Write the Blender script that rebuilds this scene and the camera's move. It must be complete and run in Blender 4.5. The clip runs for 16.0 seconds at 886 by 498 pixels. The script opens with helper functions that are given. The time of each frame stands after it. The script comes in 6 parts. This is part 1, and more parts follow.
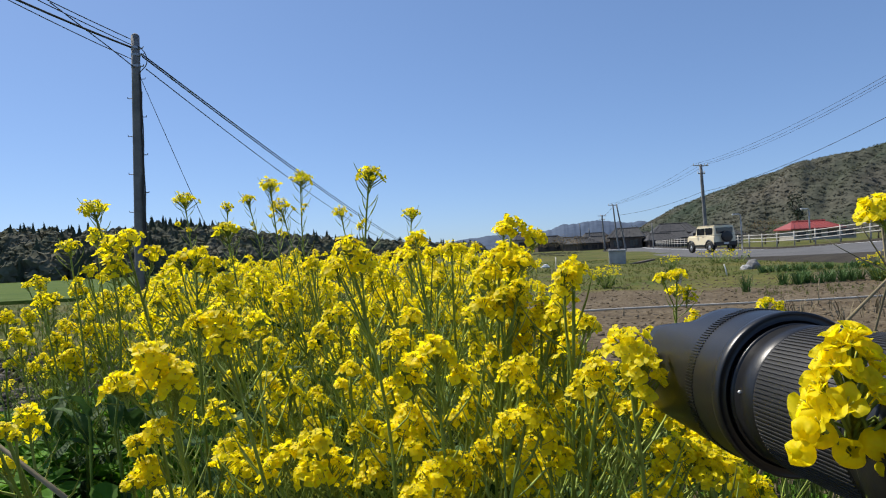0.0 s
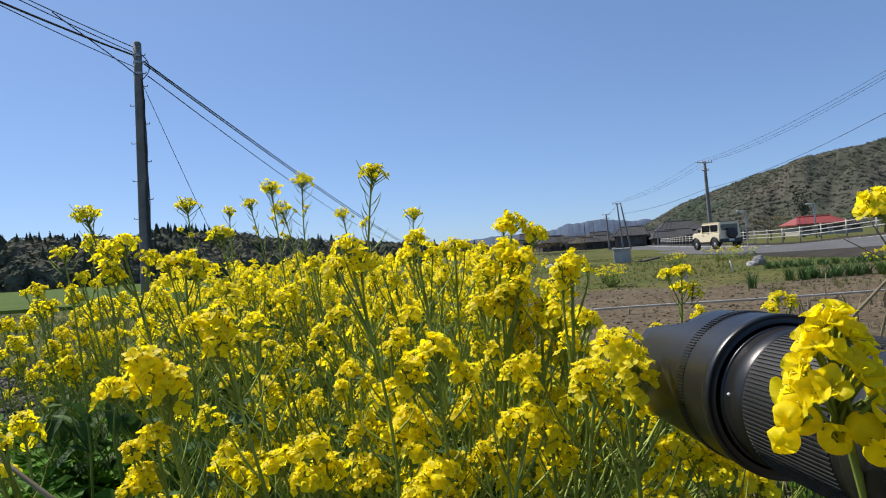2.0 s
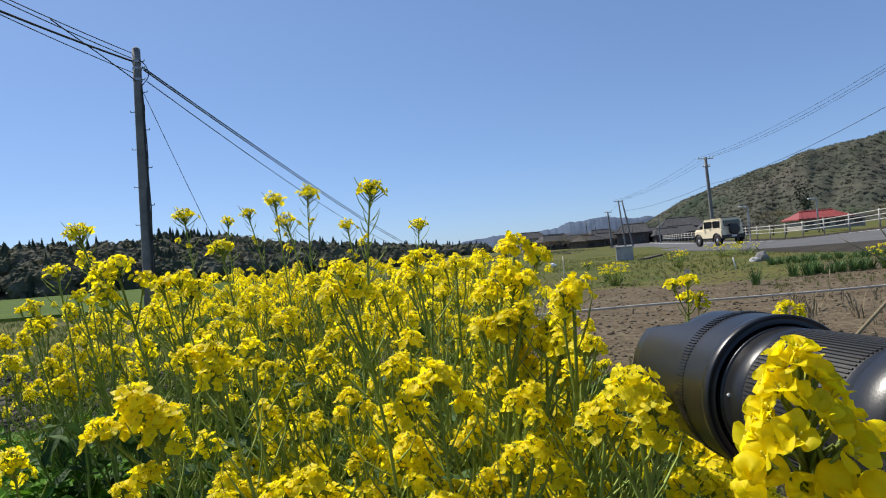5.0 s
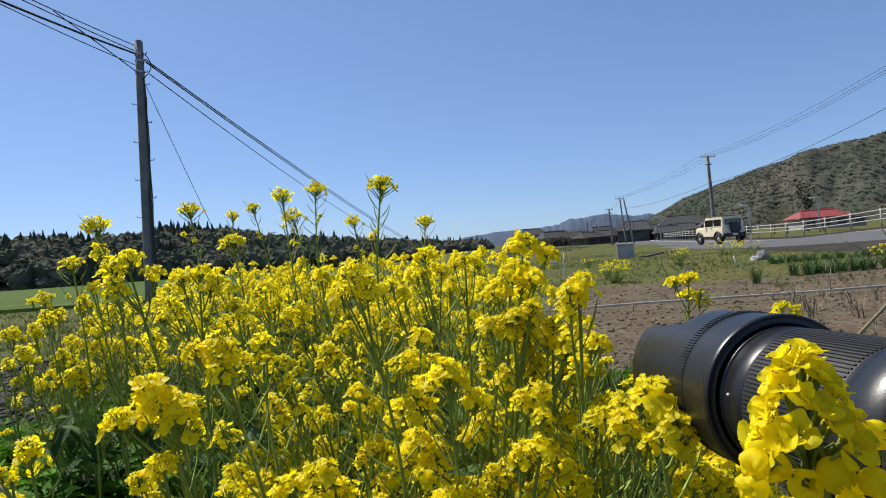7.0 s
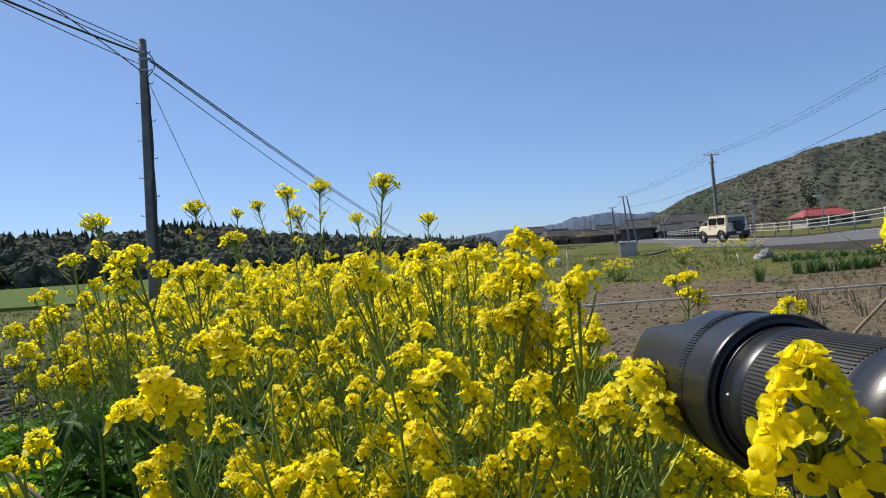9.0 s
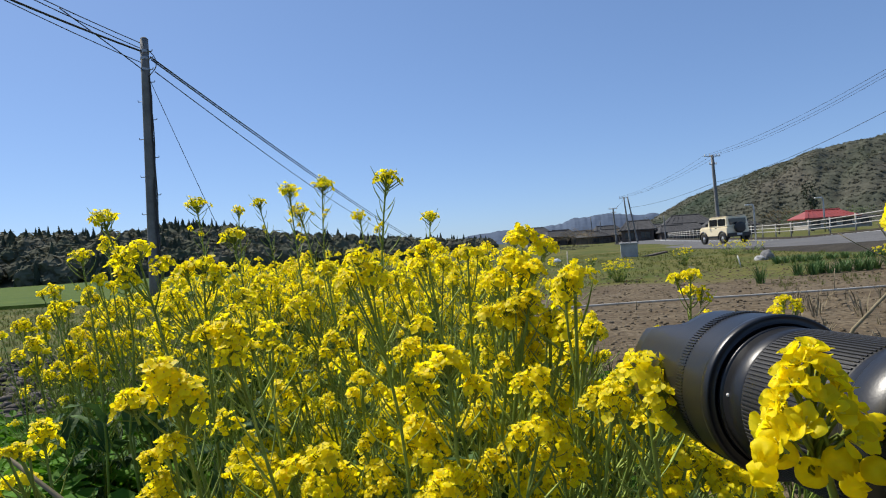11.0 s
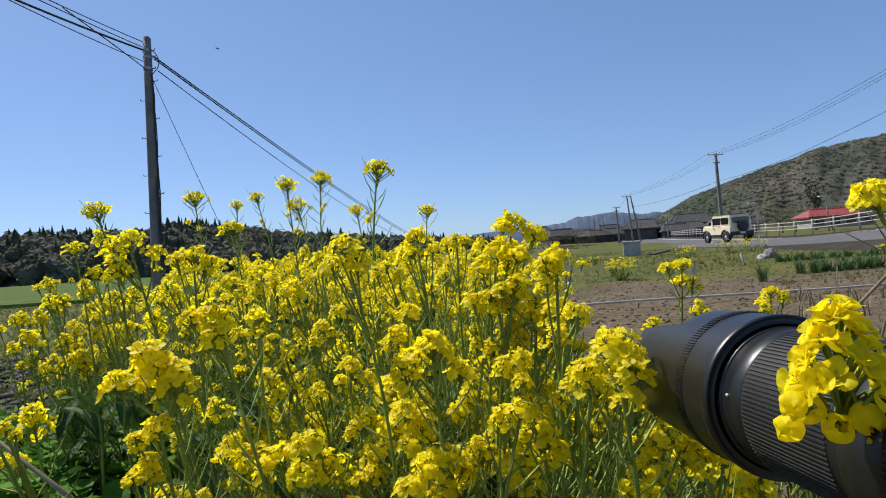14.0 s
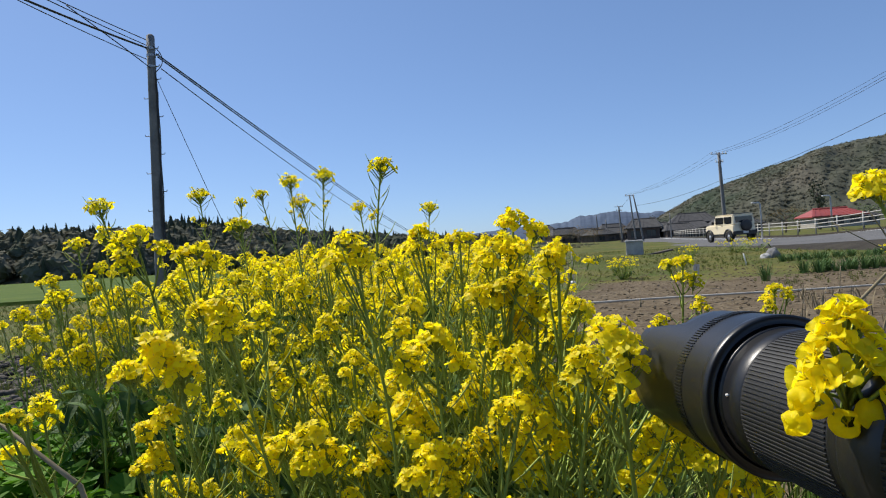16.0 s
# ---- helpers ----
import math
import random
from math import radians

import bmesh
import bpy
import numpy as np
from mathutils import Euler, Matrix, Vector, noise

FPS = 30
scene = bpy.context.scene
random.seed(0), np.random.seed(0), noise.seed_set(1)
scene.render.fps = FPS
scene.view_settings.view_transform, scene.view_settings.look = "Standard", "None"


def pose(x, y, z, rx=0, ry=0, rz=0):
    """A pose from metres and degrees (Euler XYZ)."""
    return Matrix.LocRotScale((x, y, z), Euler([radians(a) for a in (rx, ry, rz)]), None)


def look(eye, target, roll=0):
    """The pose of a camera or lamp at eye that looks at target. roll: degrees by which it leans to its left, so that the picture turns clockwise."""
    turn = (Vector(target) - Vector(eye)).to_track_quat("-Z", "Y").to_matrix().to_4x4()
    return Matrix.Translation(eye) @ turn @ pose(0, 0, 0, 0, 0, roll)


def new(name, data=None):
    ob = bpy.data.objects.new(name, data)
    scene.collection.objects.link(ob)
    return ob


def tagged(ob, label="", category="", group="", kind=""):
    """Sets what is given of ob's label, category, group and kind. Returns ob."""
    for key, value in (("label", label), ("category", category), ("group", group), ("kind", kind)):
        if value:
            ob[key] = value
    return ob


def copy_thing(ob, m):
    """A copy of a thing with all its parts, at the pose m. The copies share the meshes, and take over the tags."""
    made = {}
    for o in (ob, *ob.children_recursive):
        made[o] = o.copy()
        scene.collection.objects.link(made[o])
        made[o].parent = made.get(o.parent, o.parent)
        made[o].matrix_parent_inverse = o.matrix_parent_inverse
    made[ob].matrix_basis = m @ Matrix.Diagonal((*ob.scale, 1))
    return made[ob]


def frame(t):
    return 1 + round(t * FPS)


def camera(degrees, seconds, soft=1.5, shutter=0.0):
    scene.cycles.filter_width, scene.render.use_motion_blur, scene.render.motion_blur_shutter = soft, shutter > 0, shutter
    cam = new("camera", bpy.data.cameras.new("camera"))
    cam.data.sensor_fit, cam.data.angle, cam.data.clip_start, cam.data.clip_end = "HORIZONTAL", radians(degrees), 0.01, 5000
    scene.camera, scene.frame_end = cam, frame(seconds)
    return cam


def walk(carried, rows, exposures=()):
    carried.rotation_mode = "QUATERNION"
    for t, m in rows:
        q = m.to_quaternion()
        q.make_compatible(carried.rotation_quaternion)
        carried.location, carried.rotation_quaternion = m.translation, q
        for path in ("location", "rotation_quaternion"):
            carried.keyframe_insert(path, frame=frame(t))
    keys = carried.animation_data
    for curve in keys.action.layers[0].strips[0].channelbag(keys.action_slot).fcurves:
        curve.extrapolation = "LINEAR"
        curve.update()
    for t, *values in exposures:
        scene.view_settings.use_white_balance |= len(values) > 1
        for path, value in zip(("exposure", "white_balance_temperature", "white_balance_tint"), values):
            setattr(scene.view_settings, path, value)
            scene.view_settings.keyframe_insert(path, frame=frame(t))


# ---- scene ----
cam = camera(72.0, 16.0, soft=1.1, shutter=0.06)
PATH = [
    (0.0, pose(-0.0001, -0.0001, 0.9499, 90.20, 0, -0.00) @ pose(0, 0, 0, 0, 0, -2.70)),
    (0.5, pose(-0.0030, 0.0011, 0.9456, 90.27, 0, -0.01) @ pose(0, 0, 0, 0, 0, -2.82)),
    (1.0, pose(0.0012, 0.0108, 0.9440, 90.33, 0, 0.07) @ pose(0, 0, 0, 0, 0, -2.99)),
    (1.5, pose(0.0015, 0.0118, 0.9423, 90.38, 0, 0.24) @ pose(0, 0, 0, 0, 0, -3.33)),
    (2.0, pose(0.0051, 0.0096, 0.9456, 90.38, 0, 0.41) @ pose(0, 0, 0, 0, 0, -3.69)),
    (2.5, pose(0.0292, 0.0074, 0.9553, 90.41, 0, 0.59) @ pose(0, 0, 0, 0, 0, -4.10)),
    (3.0, pose(0.0314, 0.0108, 0.9577, 90.46, 0, 0.66) @ pose(0, 0, 0, 0, 0, -4.48)),
    (3.5, pose(0.0150, 0.0182, 0.9572, 90.47, 0, 0.67) @ pose(0, 0, 0, 0, 0, -4.61)),
    (4.0, pose(0.0111, 0.0284, 0.9598, 90.49, 0, 0.62) @ pose(0, 0, 0, 0, 0, -4.70)),
    (6.5, pose(0.0024, 0.0228, 0.9723, 90.11, 0, 0.62) @ pose(0, 0, 0, 0, 0, -4.18)),
    (7.0, pose(0.0009, 0.0191, 0.9703, 90.00, 0, 0.69) @ pose(0, 0, 0, 0, 0, -4.02)),
    (7.5, pose(0.0002, 0.0179, 0.9685, 89.95, 0, 0.79) @ pose(0, 0, 0, 0, 0, -3.91)),
    (8.0, pose(0.0001, 0.0110, 0.9677, 89.92, 0, 0.91) @ pose(0, 0, 0, 0, 0, -3.96)),
    (8.5, pose(0.0001, 0.0095, 0.9663, 89.88, 0, 0.98) @ pose(0, 0, 0, 0, 0, -4.02)),
    (9.0, pose(0.0027, 0.0093, 0.9670, 89.87, 0, 0.98) @ pose(0, 0, 0, 0, 0, -4.02)),
    (11.5, pose(0.0027, 0.0020, 0.9579, 89.90, 0, 1.04) @ pose(0, 0, 0, 0, 0, -3.65)),
    (12.0, pose(0.0085, 0.0032, 0.9532, 89.94, 0, 1.04) @ pose(0, 0, 0, 0, 0, -3.57)),
    (12.5, pose(0.0195, 0.0031, 0.9509, 89.94, 0, 1.08) @ pose(0, 0, 0, 0, 0, -3.57)),
    (13.0, pose(0.0172, -0.0025, 0.9498, 89.94, 0, 1.14) @ pose(0, 0, 0, 0, 0, -3.68)),
    (13.5, pose(0.0182, -0.0007, 0.9486, 89.89, 0, 1.21) @ pose(0, 0, 0, 0, 0, -3.78)),
    (14.0, pose(0.0184, -0.0004, 0.9482, 89.81, 0, 1.31) @ pose(0, 0, 0, 0, 0, -3.78)),
    (14.5, pose(0.0178, -0.0027, 0.9460, 89.77, 0, 1.41) @ pose(0, 0, 0, 0, 0, -3.79)),
    (15.0, pose(0.0156, -0.0037, 0.9453, 89.75, 0, 1.47) @ pose(0, 0, 0, 0, 0, -3.77)),
    (15.5, pose(0.0166, -0.0088, 0.9447, 89.73, 0, 1.51) @ pose(0, 0, 0, 0, 0, -3.72)),
    (16.0, pose(0.0176, -0.0079, 0.9445, 89.70, 0, 1.55) @ pose(0, 0, 0, 0, 0, -3.62)),
]

walk(cam, PATH)

# ---- light: clear spring day, high sun from the left ----
SUN_EL, SUN_AZ = radians(51), radians(-52)      # azimuth from +Y, negative towards -X
world = bpy.data.worlds.new("sky")
scene.world = world
world.use_nodes = True
wn = world.node_tree.nodes
sky = wn.new("ShaderNodeTexSky")
sky.sky_type = "NISHITA"
sky.sun_disc = False
sky.sun_elevation = SUN_EL
sky.sun_rotation = SUN_AZ
sky.altitude = 2200
sky.air_density, sky.dust_density, sky.ozone_density = 1.0, 2.0, 4.0
sky_gamma = wn.new("ShaderNodeGamma")
sky_gamma.inputs[1].default_value = 0.63      # gamma on the sky colour: a softer step from zenith to horizon
tint_gain = wn.new("ShaderNodeVectorMath")
tint_gain.operation = "MULTIPLY"
# bluer sky; factors above one also raise its strength beyond the 0.095 below
tint_gain.inputs[1].default_value = (1.35, 1.68, 2.20)
world.node_tree.links.new(sky.outputs[0], sky_gamma.inputs[0])
world.node_tree.links.new(sky_gamma.outputs[0], tint_gain.inputs[0])
world.node_tree.links.new(tint_gain.outputs[0], wn["Background"].inputs[0])
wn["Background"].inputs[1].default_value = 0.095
sun_data = bpy.data.lights.new("sun", "SUN")
sun_data.energy, sun_data.angle, sun_data.color = 5.0, radians(0.53), (1.0, 0.94, 0.84)
sun = new("sun", sun_data)
sun_way = Vector((math.sin(SUN_AZ) * math.cos(SUN_EL), math.cos(SUN_AZ) * math.cos(SUN_EL), math.sin(SUN_EL)))
sun.matrix_world = look(sun_way * 50, (0, 0, 0))
scene.view_settings.exposure = 0.25

# ---- materials ----
def mat(name, col, col2=None, scale=8.0, rough=0.7, metal=0.0, bump=0.0, bump_scale=None, fine=0.15, trans=0.0, island=0.0,
        detail=6.0, spec=0.5, rnd=0.0, bump_dist=0.02):
    """A procedural surface: two colours mixed by noise at two sizes, with relief of the same grain."""
    m = bpy.data.materials.new(name)
    m.use_nodes = True
    nt = m.node_tree
    n, l = nt.nodes, nt.links
    b = n["Principled BSDF"]
    geo = n.new("ShaderNodeNewGeometry")
    tex = n.new("ShaderNodeTexCoord")
    n1 = n.new("ShaderNodeTexNoise")
    n1.inputs["Scale"].default_value, n1.inputs["Detail"].default_value = scale, detail
    l.new(tex.outputs["Object"], n1.inputs["Vector"])
    n2 = n.new("ShaderNodeTexNoise")
    n2.inputs["Scale"].default_value, n2.inputs["Detail"].default_value = scale * 9, 3
    l.new(tex.outputs["Object"], n2.inputs["Vector"])
    ramp = n.new("ShaderNodeValToRGB")
    ramp.color_ramp.elements[0].position, ramp.color_ramp.elements[1].position = 0.33, 0.67
    ramp.color_ramp.elements[0].color = (*col, 1)
    ramp.color_ramp.elements[1].color = (*(col2 or [c * 0.8 for c in col]), 1)
    l.new(n1.outputs[0], ramp.inputs[0])
    out = ramp.outputs[0]

    def shade(value, amount, out):
        hsv = n.new("ShaderNodeHueSaturation")
        mul = n.new("ShaderNodeMapRange")
        mul.inputs["To Min"].default_value, mul.inputs["To Max"].default_value = 1 - amount, 1 + amount
        l.new(value, mul.inputs["Value"])
        l.new(mul.outputs[0], hsv.inputs["Value"])
        l.new(out, hsv.inputs["Color"])
        return hsv.outputs[0]
    if fine:
        out = shade(n2.outputs[0], fine * 1.6, out)
    if island:
        out = shade(geo.outputs["Random Per Island"], island, out)
    if rnd:
        oi = n.new("ShaderNodeObjectInfo")
        out = shade(oi.outputs["Random"], rnd, out)
    l.new(out, b.inputs["Base Color"])
    b.inputs["Roughness"].default_value, b.inputs["Metallic"].default_value = rough, metal
    b.inputs["Specular IOR Level"].default_value = spec
    if bump:
        n3 = n.new("ShaderNodeTexNoise")
        n3.inputs["Scale"].default_value, n3.inputs["Detail"].default_value = bump_scale or scale * 4, 6
        l.new(tex.outputs["Object"], n3.inputs["Vector"])
        bp = n.new("ShaderNodeBump")
        bp.inputs["Strength"].default_value, bp.inputs["Distance"].default_value = min(1, bump), bump_dist
        l.new(n3.outputs[0], bp.inputs["Height"])
        l.new(bp.outputs[0], b.inputs["Normal"])
    if trans:
        # thin leaf or petal: part of the light passes through
        tr = n.new("ShaderNodeBsdfTranslucent")
        l.new(out, tr.inputs["Color"])
        mix = n.new("ShaderNodeMixShader")
        mix.inputs[0].default_value = trans
        l.new(b.outputs[0], mix.inputs[1])
        l.new(tr.outputs[0], mix.inputs[2])
        l.new(mix.outputs[0], n["Material Output"].inputs["Surface"])
    return m


M_PETAL = mat("petal", (0.985, 0.83, 0.007), (0.99, 0.88, 0.015), 60, 0.55, fine=0.06, trans=0.62, island=0.12, rnd=0.06, spec=0.3)
M_BUD = mat("bud", (0.78, 0.68, 0.03), (0.62, 0.60, 0.05), 90, 0.6, island=0.2, trans=0.15)
M_STEM = mat("stem", (0.15, 0.205, 0.028), (0.22, 0.28, 0.05), 25, 0.55, spec=0.3, island=0.25, rnd=0.15)
M_POD = mat("pod", (0.22, 0.30, 0.045), (0.34, 0.41, 0.09), 30, 0.6, spec=0.3, island=0.3, trans=0.1)
M_LEAF = mat("leaf", (0.035, 0.08, 0.022), (0.065, 0.125, 0.035), 14, 0.7, spec=0.2, bump=0.3, bump_scale=60, trans=0.25, rnd=0.25, island=0.15)
M_WEED = mat("weed", (0.05, 0.15, 0.008), (0.11, 0.25, 0.014), 5, 0.7, spec=0.2, trans=0.32, island=0.3)
M_GRASS = mat("grass_blade", (0.08, 0.12, 0.022), (0.16, 0.16, 0.05), 3, 0.7, trans=0.25, island=0.35, spec=0.12)
M_LEEK = mat("leek", (0.06, 0.12, 0.035), (0.10, 0.17, 0.055), 3, 0.55, island=0.3, trans=0.2, spec=0.12)
M_DRY = mat("dry_stalk", (0.30, 0.25, 0.16), (0.18, 0.15, 0.09), 20, 0.8, island=0.25, spec=0.12)
M_CLOD = mat("clod", (0.105, 0.080, 0.050), (0.175, 0.140, 0.092), 6, 0.95, bump=0.7, bump_scale=40, island=0.3, spec=0.12)
M_RUBBLE = mat("rubble", (0.050, 0.044, 0.036), (0.12, 0.105, 0.088), 5, 0.9, bump=0.6, bump_scale=30, island=0.45, spec=0.12)
M_ASPHALT = mat("asphalt", (0.08, 0.079, 0.078), (0.115, 0.113, 0.11), 0.6, 0.9, bump=0.4, bump_scale=60, fine=0.25)
M_SLOPE = mat("road_shoulder", (0.030, 0.027, 0.023), (0.052, 0.046, 0.036), 1.2, 0.95, bump=0.6, bump_scale=14, fine=0.3, spec=0.12)
M_LINE = mat("road_paint", (0.72, 0.72, 0.70), (0.5, 0.5, 0.49), 3, 0.7, fine=0.2)
M_CONC = mat("concrete", (0.42, 0.42, 0.41), (0.30, 0.30, 0.29), 3, 0.9, bump=0.4, fine=0.2)
M_POLE = mat("pole_concrete", (0.13, 0.13, 0.13), (0.22, 0.215, 0.205), 2.5, 0.85, bump=0.4, bump_scale=25, fine=0.2)
M_CABLE = mat("cable", (0.02, 0.02, 0.022), (0.03, 0.03, 0.03), 8, 0.6)
M_STEEL = mat("galvanised", (0.45, 0.46, 0.47), (0.33, 0.34, 0.35), 6, 0.45, metal=0.7, fine=0.1)
M_WHITE = mat("white_paint", (0.78, 0.78, 0.76), (0.62, 0.62, 0.60), 4, 0.5, fine=0.1)
M_RAIL = mat("guard_rail_paint", (0.46, 0.44, 0.39), (0.33, 0.31, 0.27), 2.5, 0.6, fine=0.2)
M_CREAM = mat("cream_paint", (0.80, 0.70, 0.49), (0.77, 0.67, 0.47), 1.2, 0.35, fine=0.04, spec=0.6)
M_BLACKP = mat("black_paint", (0.012, 0.012, 0.013), (0.02, 0.02, 0.02), 3, 0.35)
M_TYRE = mat("tyre_rubber", (0.018, 0.018, 0.018), (0.03, 0.029, 0.027), 12, 0.9, bump=0.3)
M_CARGLASS = mat("car_glass", (0.012, 0.014, 0.016), (0.02, 0.022, 0.025), 1, 0.06, fine=0.0, spec=0.8)
M_REDLAMP = mat("red_lamp", (0.5, 0.02, 0.015), (0.4, 0.015, 0.01), 9, 0.25)
M_ROOFRED = mat("red_roof", (0.28, 0.05, 0.042), (0.22, 0.04, 0.035), 0.8, 0.6, bump=0.3, fine=0.2)
M_ROOFDARK = mat("dark_tile", (0.028, 0.028, 0.030), (0.055, 0.055, 0.056), 1.5, 0.85, bump=0.5, bump_scale=9, fine=0.25)
M_WALLDARK = mat("dark_timber_wall", (0.065, 0.05, 0.042), (0.115, 0.092, 0.076), 1.2, 0.85, fine=0.25)
M_WALLPALE = mat("pale_plaster", (0.40, 0.37, 0.32), (0.30, 0.28, 0.24), 0.8, 0.9, fine=0.15)
M_WINDOW = mat("window_glass", (0.03, 0.035, 0.04), (0.05, 0.055, 0.06), 1, 0.1, fine=0.05)
M_BLACKLENS = mat("lens_black", (0.008, 0.0085, 0.010), (0.013, 0.013, 0.014), 35, 0.36, bump=0.03, bump_scale=900, fine=0.15, spec=0.5)
M_RUBBER = mat("lens_rubber", (0.010, 0.010, 0.0105), (0.016, 0.0155, 0.015), 40, 0.6, bump=0.1, bump_scale=700, fine=0.25)
M_GLASS = mat("lens_glass", (0.01, 0.012, 0.018), (0.012, 0.012, 0.02), 4, 0.05, fine=0)
M_PLASTIC = mat("white_pipe", (0.55, 0.51, 0.43), (0.40, 0.36, 0.29), 6, 0.5, fine=0.15)
M_WOODS = mat("woods", (0.085, 0.098, 0.062), (0.145, 0.138, 0.100), 0.16, 0.95, fine=0.15, island=0.08, trans=0.15, spec=0.08)
M_CEDAR = mat("cedar", (0.060, 0.076, 0.052), (0.085, 0.100, 0.066), 0.4, 0.95, fine=0.15, island=0.08, trans=0.3, spec=0.08)
M_WOODS2 = mat("bare_woods", (0.165, 0.156, 0.122), (0.085, 0.108, 0.070), 0.016, 0.95, fine=0.15, island=0.06, trans=0.5, spec=0.08)
M_HILL = mat("hill_floor", (0.098, 0.092, 0.072), (0.042, 0.056, 0.038), 0.016, 1.0, fine=0.3, bump=0.8, bump_scale=0.25, bump_dist=1.2, detail=9, spec=0.12)
# the blue of distance haze is painted into this base colour
M_FAR_HAZE = mat("distant_range_haze_blue", (0.082, 0.108, 0.155), (0.068, 0.092, 0.135), 0.006, 1.0, fine=0.2, island=0.2, spec=0.12)
M_BARK = mat("bark", (0.09, 0.07, 0.05), (0.16, 0.13, 0.10), 9, 0.9, bump=0.6)
M_FIELD = mat("green_field", (0.045, 0.085, 0.008), (0.080, 0.115, 0.014), 0.5, 0.95, bump=0.6, bump_scale=6, fine=0.3, spec=0.12)


def ground_material():
    """Tilled earth near by, rough spring turf beyond and in patches."""
    m = bpy.data.materials.new("field_ground")
    m.use_nodes = True
    n, l = m.node_tree.nodes, m.node_tree.links
    b = n["Principled BSDF"]
    geo = n.new("ShaderNodeNewGeometry")
    sep = n.new("ShaderNodeSeparateXYZ")
    l.new(geo.outputs["Position"], sep.inputs[0])

    def noise_node(scale, detail=5):
        t = n.new("ShaderNodeTexNoise")
        t.inputs["Scale"].default_value, t.inputs["Detail"].default_value = scale, detail
        l.new(geo.outputs["Position"], t.inputs["Vector"])
        return t.outputs[0]

    def math_node(op, a, c):
        t = n.new("ShaderNodeMath")
        t.operation = op
        for i, v in enumerate((a, c)):
            if isinstance(v, (int, float)):
                t.inputs[i].default_value = v
            else:
                l.new(v, t.inputs[i])
        return t.outputs[0]

    def mix(f, a, c):
        t = n.new("ShaderNodeMix")
        t.data_type = "RGBA"
        l.new(f, t.inputs["Factor"])
        for key, v in (("A", a), ("B", c)):
            s = [i for i in t.inputs if i.name == key and i.type == "RGBA"][0]
            if isinstance(v, tuple):
                s.default_value = (*v, 1)
            else:
                l.new(v, s)
        return [o for o in t.outputs if o.type == "RGBA"][0]

    def step(v, lo, hi):
        t = n.new("ShaderNodeMapRange")
        t.interpolation_type = "SMOOTHSTEP"
        t.inputs["From Min"].default_value, t.inputs["From Max"].default_value = lo, hi
        l.new(v, t.inputs["Value"])
        return t.outputs[0]
    soil = mix(step(noise_node(1.3), 0.35, 0.65), (0.118, 0.090, 0.056), (0.172, 0.138, 0.090))
    soil = mix(step(noise_node(14), 0.35, 0.7), soil, (0.075, 0.055, 0.034))
    turf = mix(step(noise_node(0.35), 0.35, 0.65), (0.060, 0.088, 0.014), (0.135, 0.125, 0.032))
    turf = mix(step(noise_node(5.0), 0.4, 0.7), turf, (0.085, 0.078, 0.03))
    edge = math_node("ADD", sep.outputs["Y"], math_node("MULTIPLY", noise_node(0.25), 9.0))
    edge = math_node("SUBTRACT", edge, math_node("MULTIPLY", sep.outputs["X"], 0.25))
    turf_share = step(edge, 14.6, 15.8)
    patch = step(noise_node(0.55, 3), 0.56, 0.62)
    left = step(math_node("SUBTRACT", math_node("MULTIPLY", sep.outputs["X"], -1.0), math_node("MULTIPLY", sep.outputs["Y"], 0.25)), 0.5, 1.6)
    share = math_node("MAXIMUM", turf_share, math_node("MAXIMUM", left, math_node("MULTIPLY", patch, step(sep.outputs["Y"], 9.5, 12))))
    bare = step(noise_node(0.3, 4), 0.6, 0.68)
    share = math_node("MULTIPLY", share, math_node("SUBTRACT", 1.0, math_node("MULTIPLY", bare, 0.8)))
    l.new(mix(share, soil, turf), b.inputs["Base Color"])
    b.inputs["Roughness"].default_value = 0.95
    b.inputs["Specular IOR Level"].default_value = 0.12
    bp = n.new("ShaderNodeBump")
    bp.inputs["Strength"].default_value, bp.inputs["Distance"].default_value = 0.8, 0.05
    l.new(noise_node(9, 8), bp.inputs["Height"])
    l.new(bp.outputs[0], b.inputs["Normal"])
    return m


M_FLOOR = mat("wood_floor", (0.085, 0.082, 0.055), (0.12, 0.11, 0.075), 0.05, 1.0, fine=0.3, spec=0.12)
M_UNDER = mat("low_stalk", (0.045, 0.075, 0.012), (0.085, 0.12, 0.022), 6, 0.65, spec=0.2, island=0.35, trans=0.2)
M_GROUND = ground_material()


# ---- mesh helpers ----
def mesh_from(name, verts, faces, mats, idx=None, smooth=True):
    me = bpy.data.meshes.new(name)
    me.from_pydata([tuple(v) for v in verts], [], faces)
    for m in mats:
        me.materials.append(m)
    if idx is not None:
        me.polygons.foreach_set("material_index", idx)
    if smooth:
        me.polygons.foreach_set("use_smooth", [True] * len(me.polygons))
    me.update()
    return me


